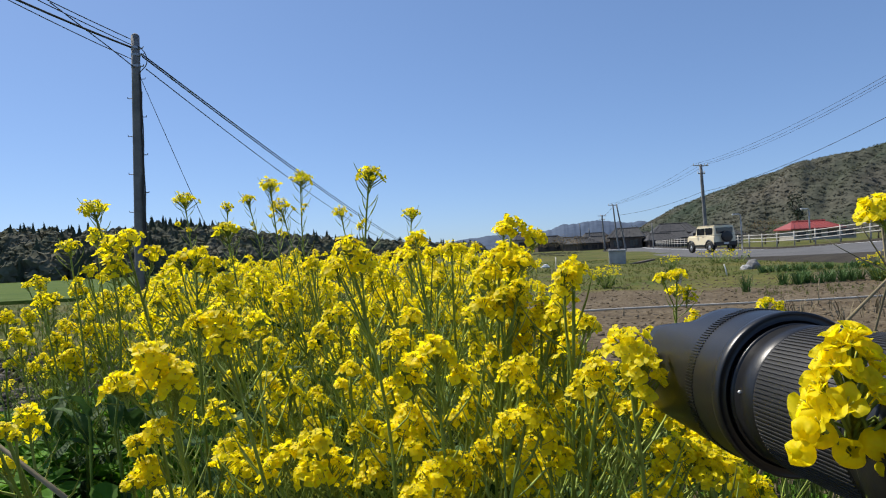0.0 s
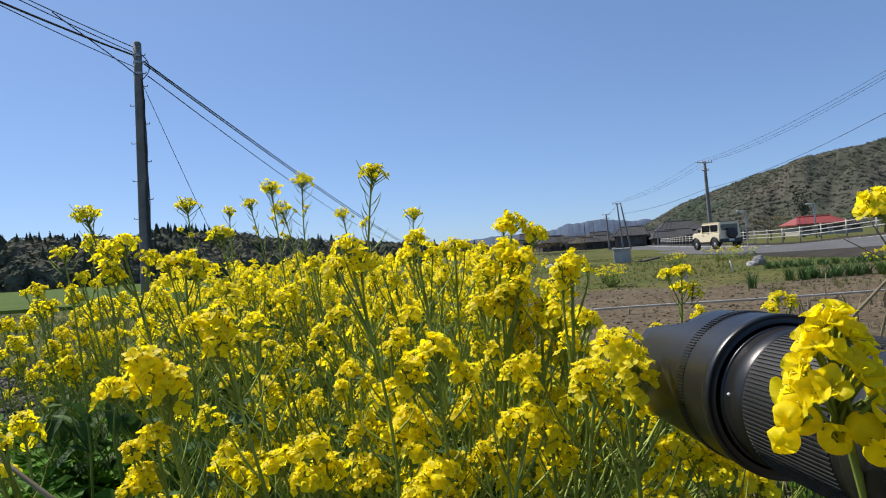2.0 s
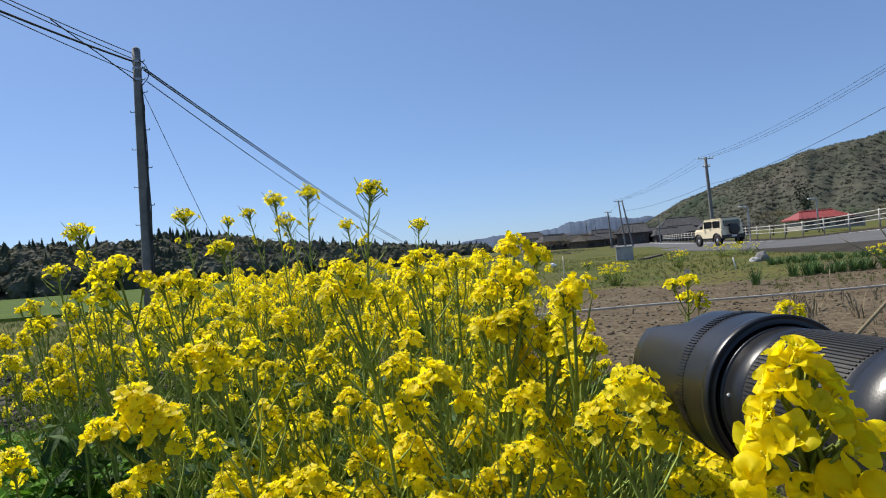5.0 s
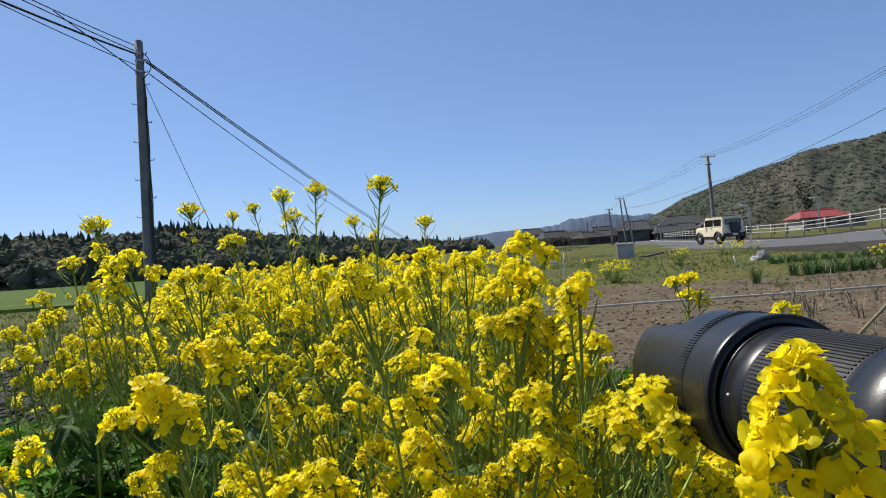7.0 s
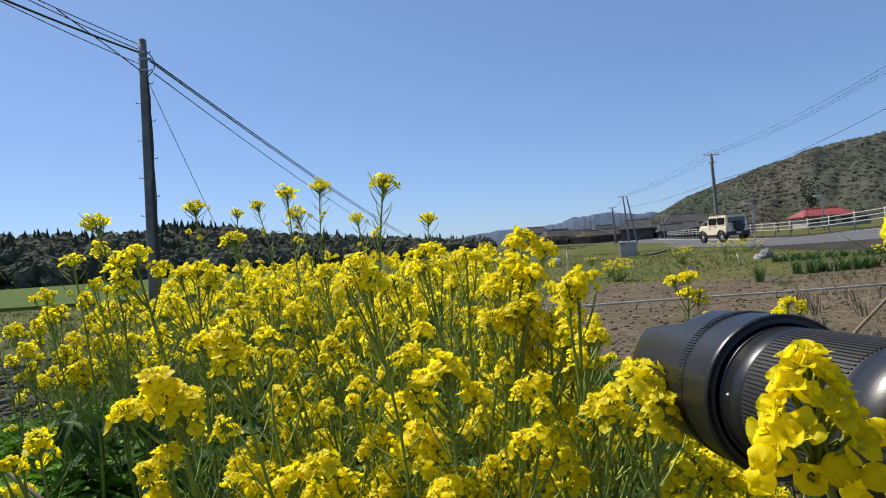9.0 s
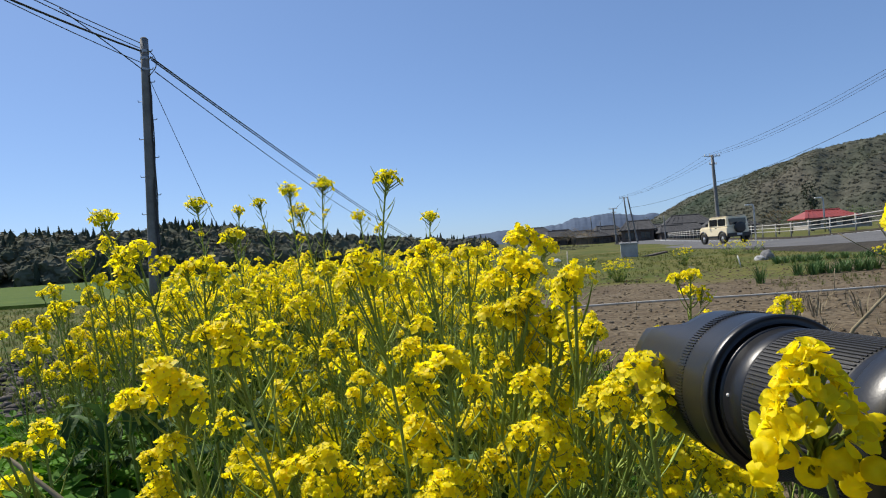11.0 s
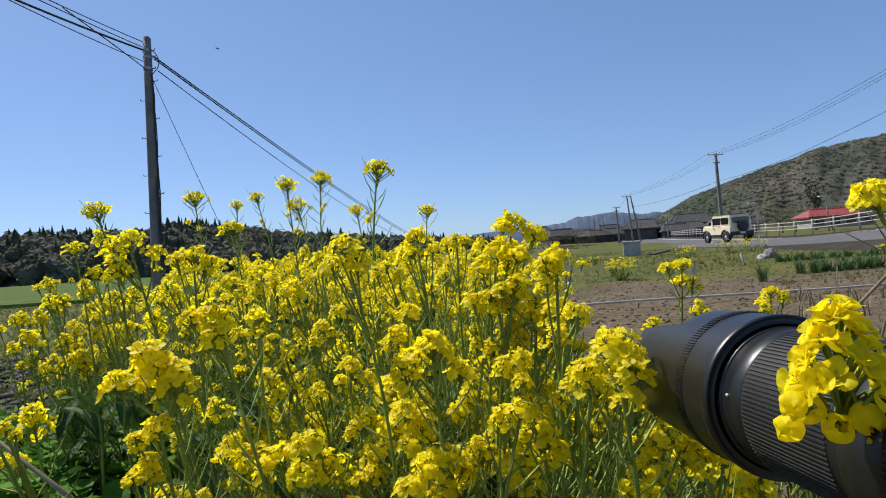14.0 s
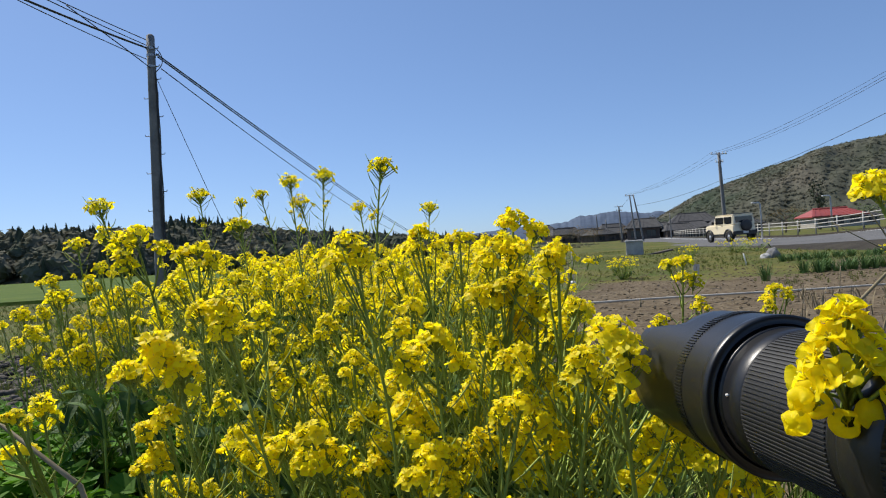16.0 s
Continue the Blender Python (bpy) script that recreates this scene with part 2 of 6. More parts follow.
class Build:
    """Collects verts and faces of several pieces into one mesh."""
    def __init__(self):
        self.v, self.f, self.i = [], [], []

    def add(self, verts, faces, mi=0):
        o = len(self.v)
        self.v.extend(verts)
        self.f.extend([tuple(o + k for k in f) for f in faces])
        self.i.extend([mi] * len(faces))

    def tube(self, pts, r0, r1, sides=5, mi=0, cap=True):
        pts = [Vector(p) for p in pts]
        n = len(pts)
        verts, faces = [], []
        for k, p in enumerate(pts):
            d = (pts[min(n - 1, k + 1)] - pts[max(0, k - 1)]).normalized()
            a = d.orthogonal().normalized() if k == 0 else (a - d * a.dot(d)).normalized()
            c = d.cross(a)
            r = r0 + (r1 - r0) * k / (n - 1)
            for s in range(sides):
                t = 2 * math.pi * s / sides
                verts.append(p + (a * math.cos(t) + c * math.sin(t)) * r)
        for k in range(n - 1):
            for s in range(sides):
                s2 = (s + 1) % sides
                faces.append((k * sides + s, k * sides + s2, (k + 1) * sides + s2, (k + 1) * sides + s))
        if cap:
            faces.append(tuple(range(sides))[::-1])
            faces.append(tuple((n - 1) * sides + s for s in range(sides)))
        self.add(verts, faces, mi)

    def box(self, x0, y0, z0, x1, y1, z1, mi=0):
        v = [Vector((x, y, z)) for z in (z0, z1) for x, y in ((x0, y0), (x1, y0), (x1, y1), (x0, y1))]
        self.add(v, [(3, 2, 1, 0), (4, 5, 6, 7), (0, 1, 5, 4), (1, 2, 6, 5), (2, 3, 7, 6), (3, 0, 4, 7)], mi)

    def mesh(self, name, mats, smooth=True):
        return mesh_from(name, self.v, self.f, mats if isinstance(mats, (list, tuple)) else [mats], self.i, smooth)


def part(name, bm, material, parent, label=""):
    """Links a bmesh, Build or mesh as one mesh object under a thing or a part."""
    if isinstance(bm, Build):
        me = bm.mesh(name, material, smooth=False)
    elif isinstance(bm, bmesh.types.BMesh):
        me = bpy.data.meshes.new(name)
        bm.to_mesh(me)
        bm.free()
        me.materials.append(material)
    else:
        me = bm
    ob = new(name, me)
    ob.parent = parent
    return tagged(ob, label)


def bevel_box(x0, y0, z0, x1, y1, z1, r=0.01, seg=2):
    bm = bmesh.new()
    bmesh.ops.create_cube(bm, size=1)
    bmesh.ops.scale(bm, vec=(x1 - x0, y1 - y0, z1 - z0), verts=bm.verts)
    bmesh.ops.translate(bm, vec=((x0 + x1) / 2, (y0 + y1) / 2, (z0 + z1) / 2), verts=bm.verts)
    bmesh.ops.bevel(bm, geom=bm.edges[:], offset=r, segments=seg, affect="EDGES")
    return bm


def lathe(profile, seg=64, axis="Z"):
    """Turned body: (radius, height) pairs about Z."""
    b = Build()
    verts = [Vector((r * math.cos(2 * math.pi * s / seg), r * math.sin(2 * math.pi * s / seg), z)) for r, z in profile for s in range(seg)]
    faces = [(k * seg + s, k * seg + (s + 1) % seg, (k + 1) * seg + (s + 1) % seg, (k + 1) * seg + s)
             for k in range(len(profile) - 1) for s in range(seg)]
    b.add(verts, faces)
    return b

# ---- ground, road and hills ----
def smooth(a, b, x):
    t = min(1, max(0, (x - a) / (b - a)))
    return t * t * (3 - 2 * t)


def ground_height(x, y):
    d = math.hypot(x, y)
    z = 0.03 * noise.noise((x * 0.5, y * 0.5, 0)) * (1 if d < 60 else 0)
    z += 0.02 * noise.noise((x * 2.1, y * 2.1, 5)) * (1 if d < 20 else 0)
    return z - 0.35 * smooth(55, 120, d) - 1.5 * smooth(20, 110, d) * smooth(2, -12, x) if y > 0 else z


def make_ground():
    xs = sorted({round(s * v, 3) for s in (-1, 1) for v in list(np.arange(0, 16, 0.35)) + list(np.arange(16, 60, 3)) + [80, 120, 180, 300, 600, 1200, 2400, 4000]})
    ys = sorted({round(v, 3) for v in list(-np.array([4000, 1500, 500, 150, 60, 25, 10, 4])) + list(np.arange(-3, 24, 0.35)) + list(np.arange(24, 80, 3)) + [100, 140, 200, 320, 600, 1200, 2400, 4200]})
    verts = [(x, y, ground_height(x, y)) for y in ys for x in xs]
    w = len(xs)
    faces = [(j * w + i, j * w + i + 1, (j + 1) * w + i + 1, (j + 1) * w + i) for j in range(len(ys) - 1) for i in range(w - 1)]
    ob = new("ground", mesh_from("ground", verts, faces, [M_GROUND]))
    tagged(ob, "tilled brown earth with patches of rough spring turf", "ground", kind="structure")


make_ground()

# road: distance y, near edge (x, z), far edge line (x, z)
ROAD = [(2, 16.2, 0.95, 22.4, 1.25), (8, 15.0, 0.75, 21.3, 0.95), (19, 13.6, 0.30, 20.2, 0.62), (28, 13.2, 0.05, 20.0, 0.43), (40, 13.9, 0.0, 20.5, 0.04), (55, 16.2, -0.05, 22.6, 0.0), (75, 20.5, -0.1, 26.6, -0.04),
        (100, 27, -0.15, 33.2, -0.1), (135, 37, -0.2, 43.5, -0.1), (180, 54, -0.2, 61, -0.1), (240, 82, 0.0, 89, 0.0)]


def curve_points(pts, n):
    """Catmull-Rom through the points."""
    out = []
    for i in range(len(pts) - 1):
        p0, p1, p2, p3 = [Vector(pts[min(len(pts) - 1, max(0, k))]) for k in (i - 1, i, i + 1, i + 2)]
        for s in range(n):
            t = s / n
            out.append(0.5 * (2 * p1 + (p2 - p0) * t + (2 * p0 - 5 * p1 + 4 * p2 - p3) * t * t + (3 * p1 - p0 - 3 * p2 + p3) * t ** 3))
    return out + [Vector(pts[-1])]


NEAR_EDGE = curve_points([(xn, y, zn) for y, xn, zn, xf, zf in ROAD], 8)
FAR_EDGE = curve_points([(xf, y, zf) for y, xn, zn, xf, zf in ROAD], 8)
ROAD_LINE = [p.lerp(q, 0.5) for p, q in zip(NEAR_EDGE, FAR_EDGE)]


def road_offset(k, off, up=0.0):
    """Place across the road: -3.3 is the near edge, 3.3 the far edge line."""
    return NEAR_EDGE[k].lerp(FAR_EDGE[k], (off + 3.3) / 6.6) + Vector((0, 0, up))


def road_strip(name, offs, material, label):
    """Strip along the road; offs are (offset to the right, height) pairs across it."""
    b = Build()
    n = len(ROAD_LINE)
    verts = [road_offset(k, o, h) if h is not None else Vector((*road_offset(k, o).xy, -0.45)) for k in range(n) for o, h in offs]
    w = len(offs)
    b.add(verts, [(k * w + i, k * w + i + 1, (k + 1) * w + i + 1, (k + 1) * w + i) for k in range(n - 1) for i in range(w - 1)])
    ob = new(name, b.mesh(name, material))
    return tagged(ob, label, "road", kind="structure")


road_strip("road", [(-3.3, 0.0), (-1.8, 0.02), (0, 0.03), (1.8, 0.02), (5.2, 0.02)], M_ASPHALT, "grey worn asphalt of a two-lane country road")
road_strip("road_shoulder", [(-5.9, None), (-5.0, -0.34), (-3.9, -0.04), (-3.29, 0.004)], M_SLOPE, "low earth and gravel bank beside the road")
road_strip("road_shoulder_far", [(5.19, 0.02), (5.2, 0.14), (5.7, 0.14), (6.8, 0.05), (9.5, None)], M_SLOPE, "concrete kerb and bank under the guard rail")
road_strip("road_line_far", [(3.05, 0.035), (3.40, 0.035)], M_LINE, "worn white edge line on the asphalt")


def hill(name, n, ridge, depth, material, label, seed, rough=0.05, wave=0.02, rows=14):
    """A ridge of land: ridge(u) gives x, y, height; it falls to the front and the back."""
    b = Build()
    verts = []
    for i in range(n + 1):
        x, y, h = ridge(i / n)
        for j in range(rows):
            s = j / (rows - 1)
            prof = math.sin(math.pi * min(1, s * 0.72 + 0.0)) if s < 0.7 else math.sin(math.pi * 0.504) * (1 - (s - 0.7) / 0.3)
            z = h * max(0.0, prof) ** 0.9
            px, py = x * wave, (y + s * depth) * wave
            z += h * rough * prof * max(0.0, 0.7 - s) * 3 * sum(noise.noise((px * f, py * f * 0.6, seed)) * g for f, g in ((1, 2), (2.6, 1), (7, 0.35), (17, 0.16)))
            verts.append(Vector((x * (1 + s * depth / max(60, y)), y + s * depth, z - 2.2)))
    b.add(verts, [(i * rows + j, (i + 1) * rows + j, (i + 1) * rows + j + 1, i * rows + j + 1) for i in range(n) for j in range(rows - 1)])
    ob = new(name, b.mesh(name, material))
    tagged(ob, label, "hill", kind="structure")
    return ob


def crown_template(rng, kind, sprays=26):
    """Small far tree crown of loose leaf sprays: round and open, or a ragged conifer spire."""
    b = Build()
    fine = math.sqrt(26 / sprays) * 0.8
    # dense heart of the crown, uneven all round
    sides, ring = (10, 6) if sprays > 30 else (3, 0)
    verts = []
    for j in range(ring + 1 if ring else 0):
        u = j / ring
        wide = (1 - u) * 0.30 if kind == "spire" else 0.40 * math.sin(math.pi * (0.12 + 0.86 * u)) ** 0.8
        for k in range(sides):
            a = 2 * math.pi * (k + 0.5 * (j % 2)) / sides
            r = wide * rng.uniform(0.72, 1.18)
            verts.append(Vector((r * math.cos(a), r * math.sin(a), (u if kind == "spire" else 0.06 + 0.88 * u) + rng.uniform(-0.05, 0.05))))
    if ring:
        b.add(verts, [(j * sides + k, j * sides + (k + 1) % sides, (j + 1) * sides + (k + 1) % sides, (j + 1) * sides + k) for j in range(ring) for k in range(sides)] + [tuple(ring * sides + k for k in range(sides))])
    for q in range(sprays):
        a = rng.uniform(0, 6.28)
        if kind == "spire":
            z = rng.random() ** 1.2
            r = (1 - z) * 0.33 * rng.uniform(0.5, 1.0)
            size = (0.07 + 0.09 * (1 - z)) * fine
        else:
            t = rng.uniform(-1, 1)
            r = 0.42 * math.sqrt(1 - t * t) * rng.uniform(0.6, 1.05)
            z = 0.5 + 0.42 * t + rng.uniform(-0.08, 0.08)
            size = rng.uniform(0.12, 0.22) * fine
        p = Vector((r * math.cos(a), r * math.sin(a), z))
        out = Vector((math.cos(a), math.sin(a), 0.5)) if kind == "spire" else (p - Vector((0, 0, 0.4))).normalized()
        n = (out + Vector((rng.gauss(0, 0.35), rng.gauss(0, 0.35), rng.gauss(0.7, 0.35)))).normalized()
        u = n.orthogonal().normalized()
        v = n.cross(u)
        c = [p + u * size * rng.uniform(0.6, 1.2), p + v * size * rng.uniform(0.5, 1.0), p - u * size * rng.uniform(0.6, 1.2), p - v * size * rng.uniform(0.5, 1.0)]
        b.add(c, [(0, 1, 2, 3)])
    return b


def woods(name, places, material, label, rng, spire_share, flat=1.0, sprays=26):
    """Far woodland: many small crowns in one mesh."""
    forms = [crown_template(rng, "spire", sprays) for _ in range(4)], [crown_template(rng, "broad", sprays) for _ in range(6)]
    b = Build()
    for (x, y, z, h) in places:
        # cedars stand together in groves
        spire = rng.random() < spire_share * (0.2 + 3.2 * max(0, noise.noise((x * 0.05, y * 0.05, 6))))
        t = rng.choice(forms[0] if spire else forms[1])
        w = h * rng.uniform(0.8, 1.25) / flat ** 0.6
        a = rng.uniform(0, 6.28)
        ca, sa = math.cos(a) * w, math.sin(a) * w
        b.add([Vector((x + v.x * ca - v.y * sa, y + v.x * sa + v.y * ca, z + v.z * h * flat * (1.2 if spire else 1))) for v in t.v], t.f, int(spire))
    ob = new(name, b.mesh(name, [material, M_CEDAR], smooth=False))
    tagged(ob, label, "woodland", kind="stuff")


def on_mesh(ob, rng, count, hmin, hmax, front=0.75, rows=14):
    me = ob.data
    n = len(me.vertices) // rows
    out = []
    for _ in range(count):
        i, j = rng.randrange(n - 1), rng.random() * front * (rows - 1)
        a, c = me.vertices[i * rows + int(j)].co, me.vertices[(i + 1) * rows + int(j) + 1].co
        u, v = rng.random(), rng.random()
        p = Vector((a.x + (c.x - a.x) * u, a.y + (c.y - a.y) * v, min(a.z, c.z) + abs(c.z - a.z) * (u + v) / 2))
        out.append((p.x, p.y, p.z - 0.3, rng.uniform(hmin, hmax)))
    return sorted(out, key=lambda q: q[1])


def by_angle(table, depth, trees, ragged=1.0):
    """Ridge from rows of (sideways slope x/y, distance y, rise of the skyline in thousandths of the distance)."""
    def f(u):
        s = u * (len(table) - 1)
        i = min(len(table) - 2, int(s))
        t = s - i
        q = [table[i][k] * (1 - t) + table[i + 1][k] * t for k in range(3)]
        return q[0] * q[1], q[1], max(0.3, q[2] / 1000 * (q[1] + 0.69 * depth) * (1 + ragged * (0.07 * noise.noise((q[0] * 60, depth, 3)) + 0.05 * noise.noise((q[0] * 170, depth, 8)))) + 2.9 - trees)
    return f


hill_rng = random.Random(4)
H1 = hill("hill_near", 90, by_angle([(-2.2, 110, 72), (-1.5, 112, 75), (-0.95, 115, 72), (-0.727, 118, 70), (-0.66, 120, 69), (-0.59, 122, 66), (-0.53, 125, 63), (-0.46, 130, 73), (-0.40, 135, 64), (-0.35, 140, 57), (-0.30, 145, 48),
                                     (-0.2, 155, 35), (-0.1, 170, 26), (-0.04, 185, 19), (0.0, 205, 13), (0.03, 225, 3), (0.06, 240, 0)], 60, 5.6), 60, M_FLOOR,
          "low wooded hill of dark cedars and spring broadleaf trees", 3)
woods("hill_woods", on_mesh(H1, hill_rng, 2000, 3.4, 7.0), M_WOODS, "dark mixed wood of cedars and fresh broadleaf trees", hill_rng, 0.30, 0.95, 48)
H2 = hill("mountain", 340, by_angle([(0.22, 640, 4), (0.27, 630, 10), (0.30, 620, 15), (0.348, 600, 42), (0.386, 580, 63), (0.432, 560, 79), (0.478, 540, 94), (0.51, 530, 105), (0.548, 520, 113), (0.59, 500, 119), (0.664, 480, 133), (0.727, 460, 146),
                                    (0.85, 430, 165), (1.1, 400, 180), (1.5, 380, 190), (2.2, 360, 180)], 260, 6, 0.12), 260, M_HILL,
          "broad mountain with bare and budding spring woods", 9, 0.30, 0.010, 46)
woods("mountain_woods", on_mesh(H2, hill_rng, 12000, 1.3, 3.0, 0.75, 46), M_WOODS2, "bare brown and budding woods on the mountainside", hill_rng, 0.06, 0.6, 12)
# farthest ridge: its haze is only the blue of the material
H3 = hill("distant_hills", 220, by_angle([(-0.1, 1700, 2), (0.0, 1700, 11), (0.03, 1700, 17), (0.08, 1700, 22), (0.12, 1700, 23), (0.155, 1600, 24), (0.18, 1600, 27), (0.20, 1600, 35), (0.22, 1600, 35), (0.245, 1600, 39), (0.27, 1600, 37), (0.30, 1600, 33), (0.33, 1600, 34), (0.42, 1600, 28), (0.6, 1600, 20)], 300, 0), 300, M_FAR_HAZE,
          "wooded hills at the end of the valley, haze painted blue", 14)

# green paddies behind a low bank, falling gently towards the wooded hill
b = Build()
b.add([Vector(v) for v in ((-90, 17.5, 0.10), (-5, 17.5, 0.10), (-2, 60, -0.35), (-110, 60, -0.5), (-2, 135, -1.45), (-220, 135, -1.45))], [(0, 1, 2, 3), (3, 2, 4, 5)])
b.add([Vector(v) for v in ((-90, 17.3, -0.25), (-5, 17.3, -0.25), (-5, 17.5, 0.10), (-90, 17.5, 0.10))], [(0, 1, 2, 3)])
tagged(new("green_field", b.mesh("green_field", M_FIELD, smooth=False)), "short green spring grass on a raised paddy field", "field", kind="structure")

# ---- flowering rapeseed ----
def petal_grid(nu, nv, length, width, cup, droop):
    """One petal: narrow claw, rounded cupped blade, along +X, facing +Z."""
    verts, faces = [], []
    for i in range(nu + 1):
        u = i / nu
        w = width * float(np.interp(u, (0, 0.3, 0.5, 0.72, 0.9, 1.0), (0.16, 0.5, 0.88, 1.0, 0.88, 0.58)))
        for j in range(nv + 1):
            v = j / nv * 2 - 1
            z = cup * v * v * u - droop * u * u + 0.002 * math.sin(u * 2.2)
            verts.append(Vector((0.0008 + length * u - 0.2 * length * v * v * u, v * w / 2, z)))
    for i in range(nu):
        for j in range(nv):
            a = i * (nv + 1) + j
            faces.append((a, a + nv + 1, a + nv + 2, a + 1))
    return verts, faces


def flower_frame(nrm, spin):
    q = Vector((0, 0, 1)).rotation_difference(nrm).to_matrix()
    return q @ Matrix.Rotation(spin, 3, "Z")


def raceme_mesh(rng, flowers, detail, tall, petal=0.165):
    """A flower head of unit width: loose four-petalled flowers on stalks round a knot of buds."""
    b = Build()
    nu, nv = ((4, 2), (3, 1), (2, 1))[detail]
    fr = petal if detail < 2 else 0.18     # petal length for a head one unit wide
    for i in range(flowers):
        u = (i + 0.5) / flowers
        a = i * 2.39996 + rng.uniform(-0.5, 0.5)
        rad = 0.05 + 0.36 * math.sqrt(u) * rng.uniform(0.5, 1.15)
        z = 0.08 - (0.62 if tall else 0.26) * u ** 1.4 + rng.uniform(-0.09, 0.09)
        th = 0.1 + 0.95 * u + rng.uniform(-0.45, 0.45)
        pos = Vector((rad * math.cos(a), rad * math.sin(a), z))
        nrm = Vector((math.cos(a) * math.sin(th), math.sin(a) * math.sin(th), math.cos(th)))
        R = flower_frame(nrm, rng.uniform(0, 6.28))
        size = rng.uniform(0.85, 1.12) * (0.78 + 0.26 * u)
        open_up = rng.uniform(0.0, 0.55) if rng.random() < 0.8 else rng.uniform(0.8, 1.15)
        for k in range(4):
            ang = k * math.pi / 2 + rng.uniform(-0.15, 0.15)
            vs, fs = petal_grid(nu, nv, fr * size * rng.uniform(0.92, 1.1), fr * 1.02 * size, 0.10 * fr * rng.uniform(-1, 2.5), fr * rng.uniform(-0.1, 0.3))
            M = R @ Matrix.Rotation(ang, 3, "Z") @ Matrix.Rotation(-open_up, 3, "Y")
            b.add([pos + M @ v for v in vs], fs, 0)
        # stalk from the axis to the flower, and the green-yellow eye
        if detail < 2:
            elbow = [pos * 0.7 + Vector((0, 0, z * 0.3 - 0.12))] if detail == 0 else []
            b.tube([Vector((0, 0, z - 0.30))] + elbow + [pos], 0.012, 0.014, 3, 2, cap=False)
            eye = [pos + R @ Vector((0.02 * math.cos(t), 0.02 * math.sin(t), 0.02)) for t in (0, 2.1, 4.2)] + [pos + R @ Vector((0, 0, 0.09))]
            b.add(eye, [(0, 1, 3), (1, 2, 3), (2, 0, 3)], 1)
    for i in range(12 if detail < 2 else 5):
        a, rad = i * 2.4, 0.030 * math.sqrt(i) * 1.3
        p = Vector((rad * math.cos(a), rad * math.sin(a), 0.12 - rad * 0.8))
        q, h = 0.024, 0.07
        ring = [p + Vector((q * math.cos(t), q * math.sin(t), h * 0.5)) for t in (0, 1.57, 3.14, 4.71)]
        b.add(ring + [p, p + Vector((0, 0, h))], [(0, 1, 5), (1, 2, 5), (2, 3, 5), (3, 0, 5), (1, 0, 4), (2, 1, 4), (3, 2, 4), (0, 3, 4)], 1)
    b.tube([(0, 0, -0.9 if tall else -0.6), (0, 0, -0.3), (0, 0, 0.10)], 0.035, 0.022, 4, 2, cap=False)
    return b.mesh("flower_head", [M_PETAL, M_BUD, M_STEM])


plant_rng = random.Random(21)
HEAD_NEAR = [raceme_mesh(plant_rng, n, 0, t) for n, t in ((25, False), (33, True), (28, False), (31, True), (22, False))]
HEAD_MID = [raceme_mesh(plant_rng, n, 1, t) for n, t in ((24, False), (31, True), (21, False), (28, True), (33, True), (19, False))]
HEAD_FAR = [raceme_mesh(plant_rng, n, 2, t) for n, t in ((12, False), (16, True), (10, False))]
HEAD_LOW = [raceme_mesh(plant_rng, n, 2, t) for n, t in ((24, False), (31, True), (21, False), (28, True))]
HEAD_SPIRE = [raceme_mesh(plant_rng, n, 1, False, 0.13) for n in (28, 22, 34)]


def leaf_mesh(rng, length, width, n=6, wave=0.15, material=None, lobed=False):
    """Lance-shaped leaf with a folded midrib and wavy rim, base at the origin, along +X, rising."""
    b = Build()
    verts, faces = [], []
    ph = rng.uniform(0, 6)
    for i in range(n + 1):
        u = i / n
        w = width * (math.sin(math.pi * (0.06 + 0.94 * u) ** 0.8) ** 0.8 if u < 1 else 0.02)
        if lobed:
            w *= 0.75 + 0.3 * math.cos(u * 19 + ph)
        zc = length * (0.55 * u - 0.62 * u * u)
        for v in (-1, -0.5, 0, 0.5, 1):
            verts.append(Vector((length * u * 0.92, v * w / 2, zc + abs(v) * w * 0.18 + wave * w * math.sin(u * 11 + ph + 2 * v) * abs(v))))
    for i in range(n):
        for j in range(4):
            a = i * 5 + j
            faces.append((a, a + 5, a + 6, a + 1))
    b.add(verts, faces)
    return b.mesh("leaf", material or M_LEAF)


LEAVES = [leaf_mesh(plant_rng, plant_rng.uniform(0.09, 0.16), plant_rng.uniform(0.022, 0.042)) for _ in range(5)]


def bend(p, q, rng, sag=0.0, n=6, wob=0.012):
    p, q = Vector(p), Vector(q)
    side = Vector((rng.uniform(-1, 1), rng.uniform(-1, 1), 0)) * wob * (q - p).length * 3
    return [p.lerp(q, k / n) + side * math.sin(math.pi * k / n) - Vector((0, 0, sag * math.sin(math.pi * k / n))) for k in range(n + 1)]


def pods(b, pts, rng, lo, hi, count, length):
    """Thin seed pods on short stalks, up round the stem between two shares of it."""
    n = len(pts) - 1
    for i in range(count):
        s = (lo + (hi - lo) * (i + rng.random()) / count) * n
        k = min(n - 1, int(s))
        p = pts[k].lerp(pts[k + 1], s - k)
        d = (pts[k + 1] - pts[k]).normalized()
        a = i * 2.4 + rng.uniform(-0.5, 0.5)
        o = Vector((math.cos(a), math.sin(a), 0))
        el = rng.uniform(0.5, 1.0)
        way = (o * math.cos(el) + d * math.sin(el)).normalized()
        ln = length * rng.uniform(0.6, 1.25)
        m = p + way * ln * 0.42
        b.tube([p, m], 0.0006, 0.0006, 3, 0, cap=False)
        b.tube([m, m + (way + d * 0.25).normalized() * ln * 0.5, m + (way + d * 0.5).normalized() * ln], 0.0013, 0.0004, 3, 1, cap=False)


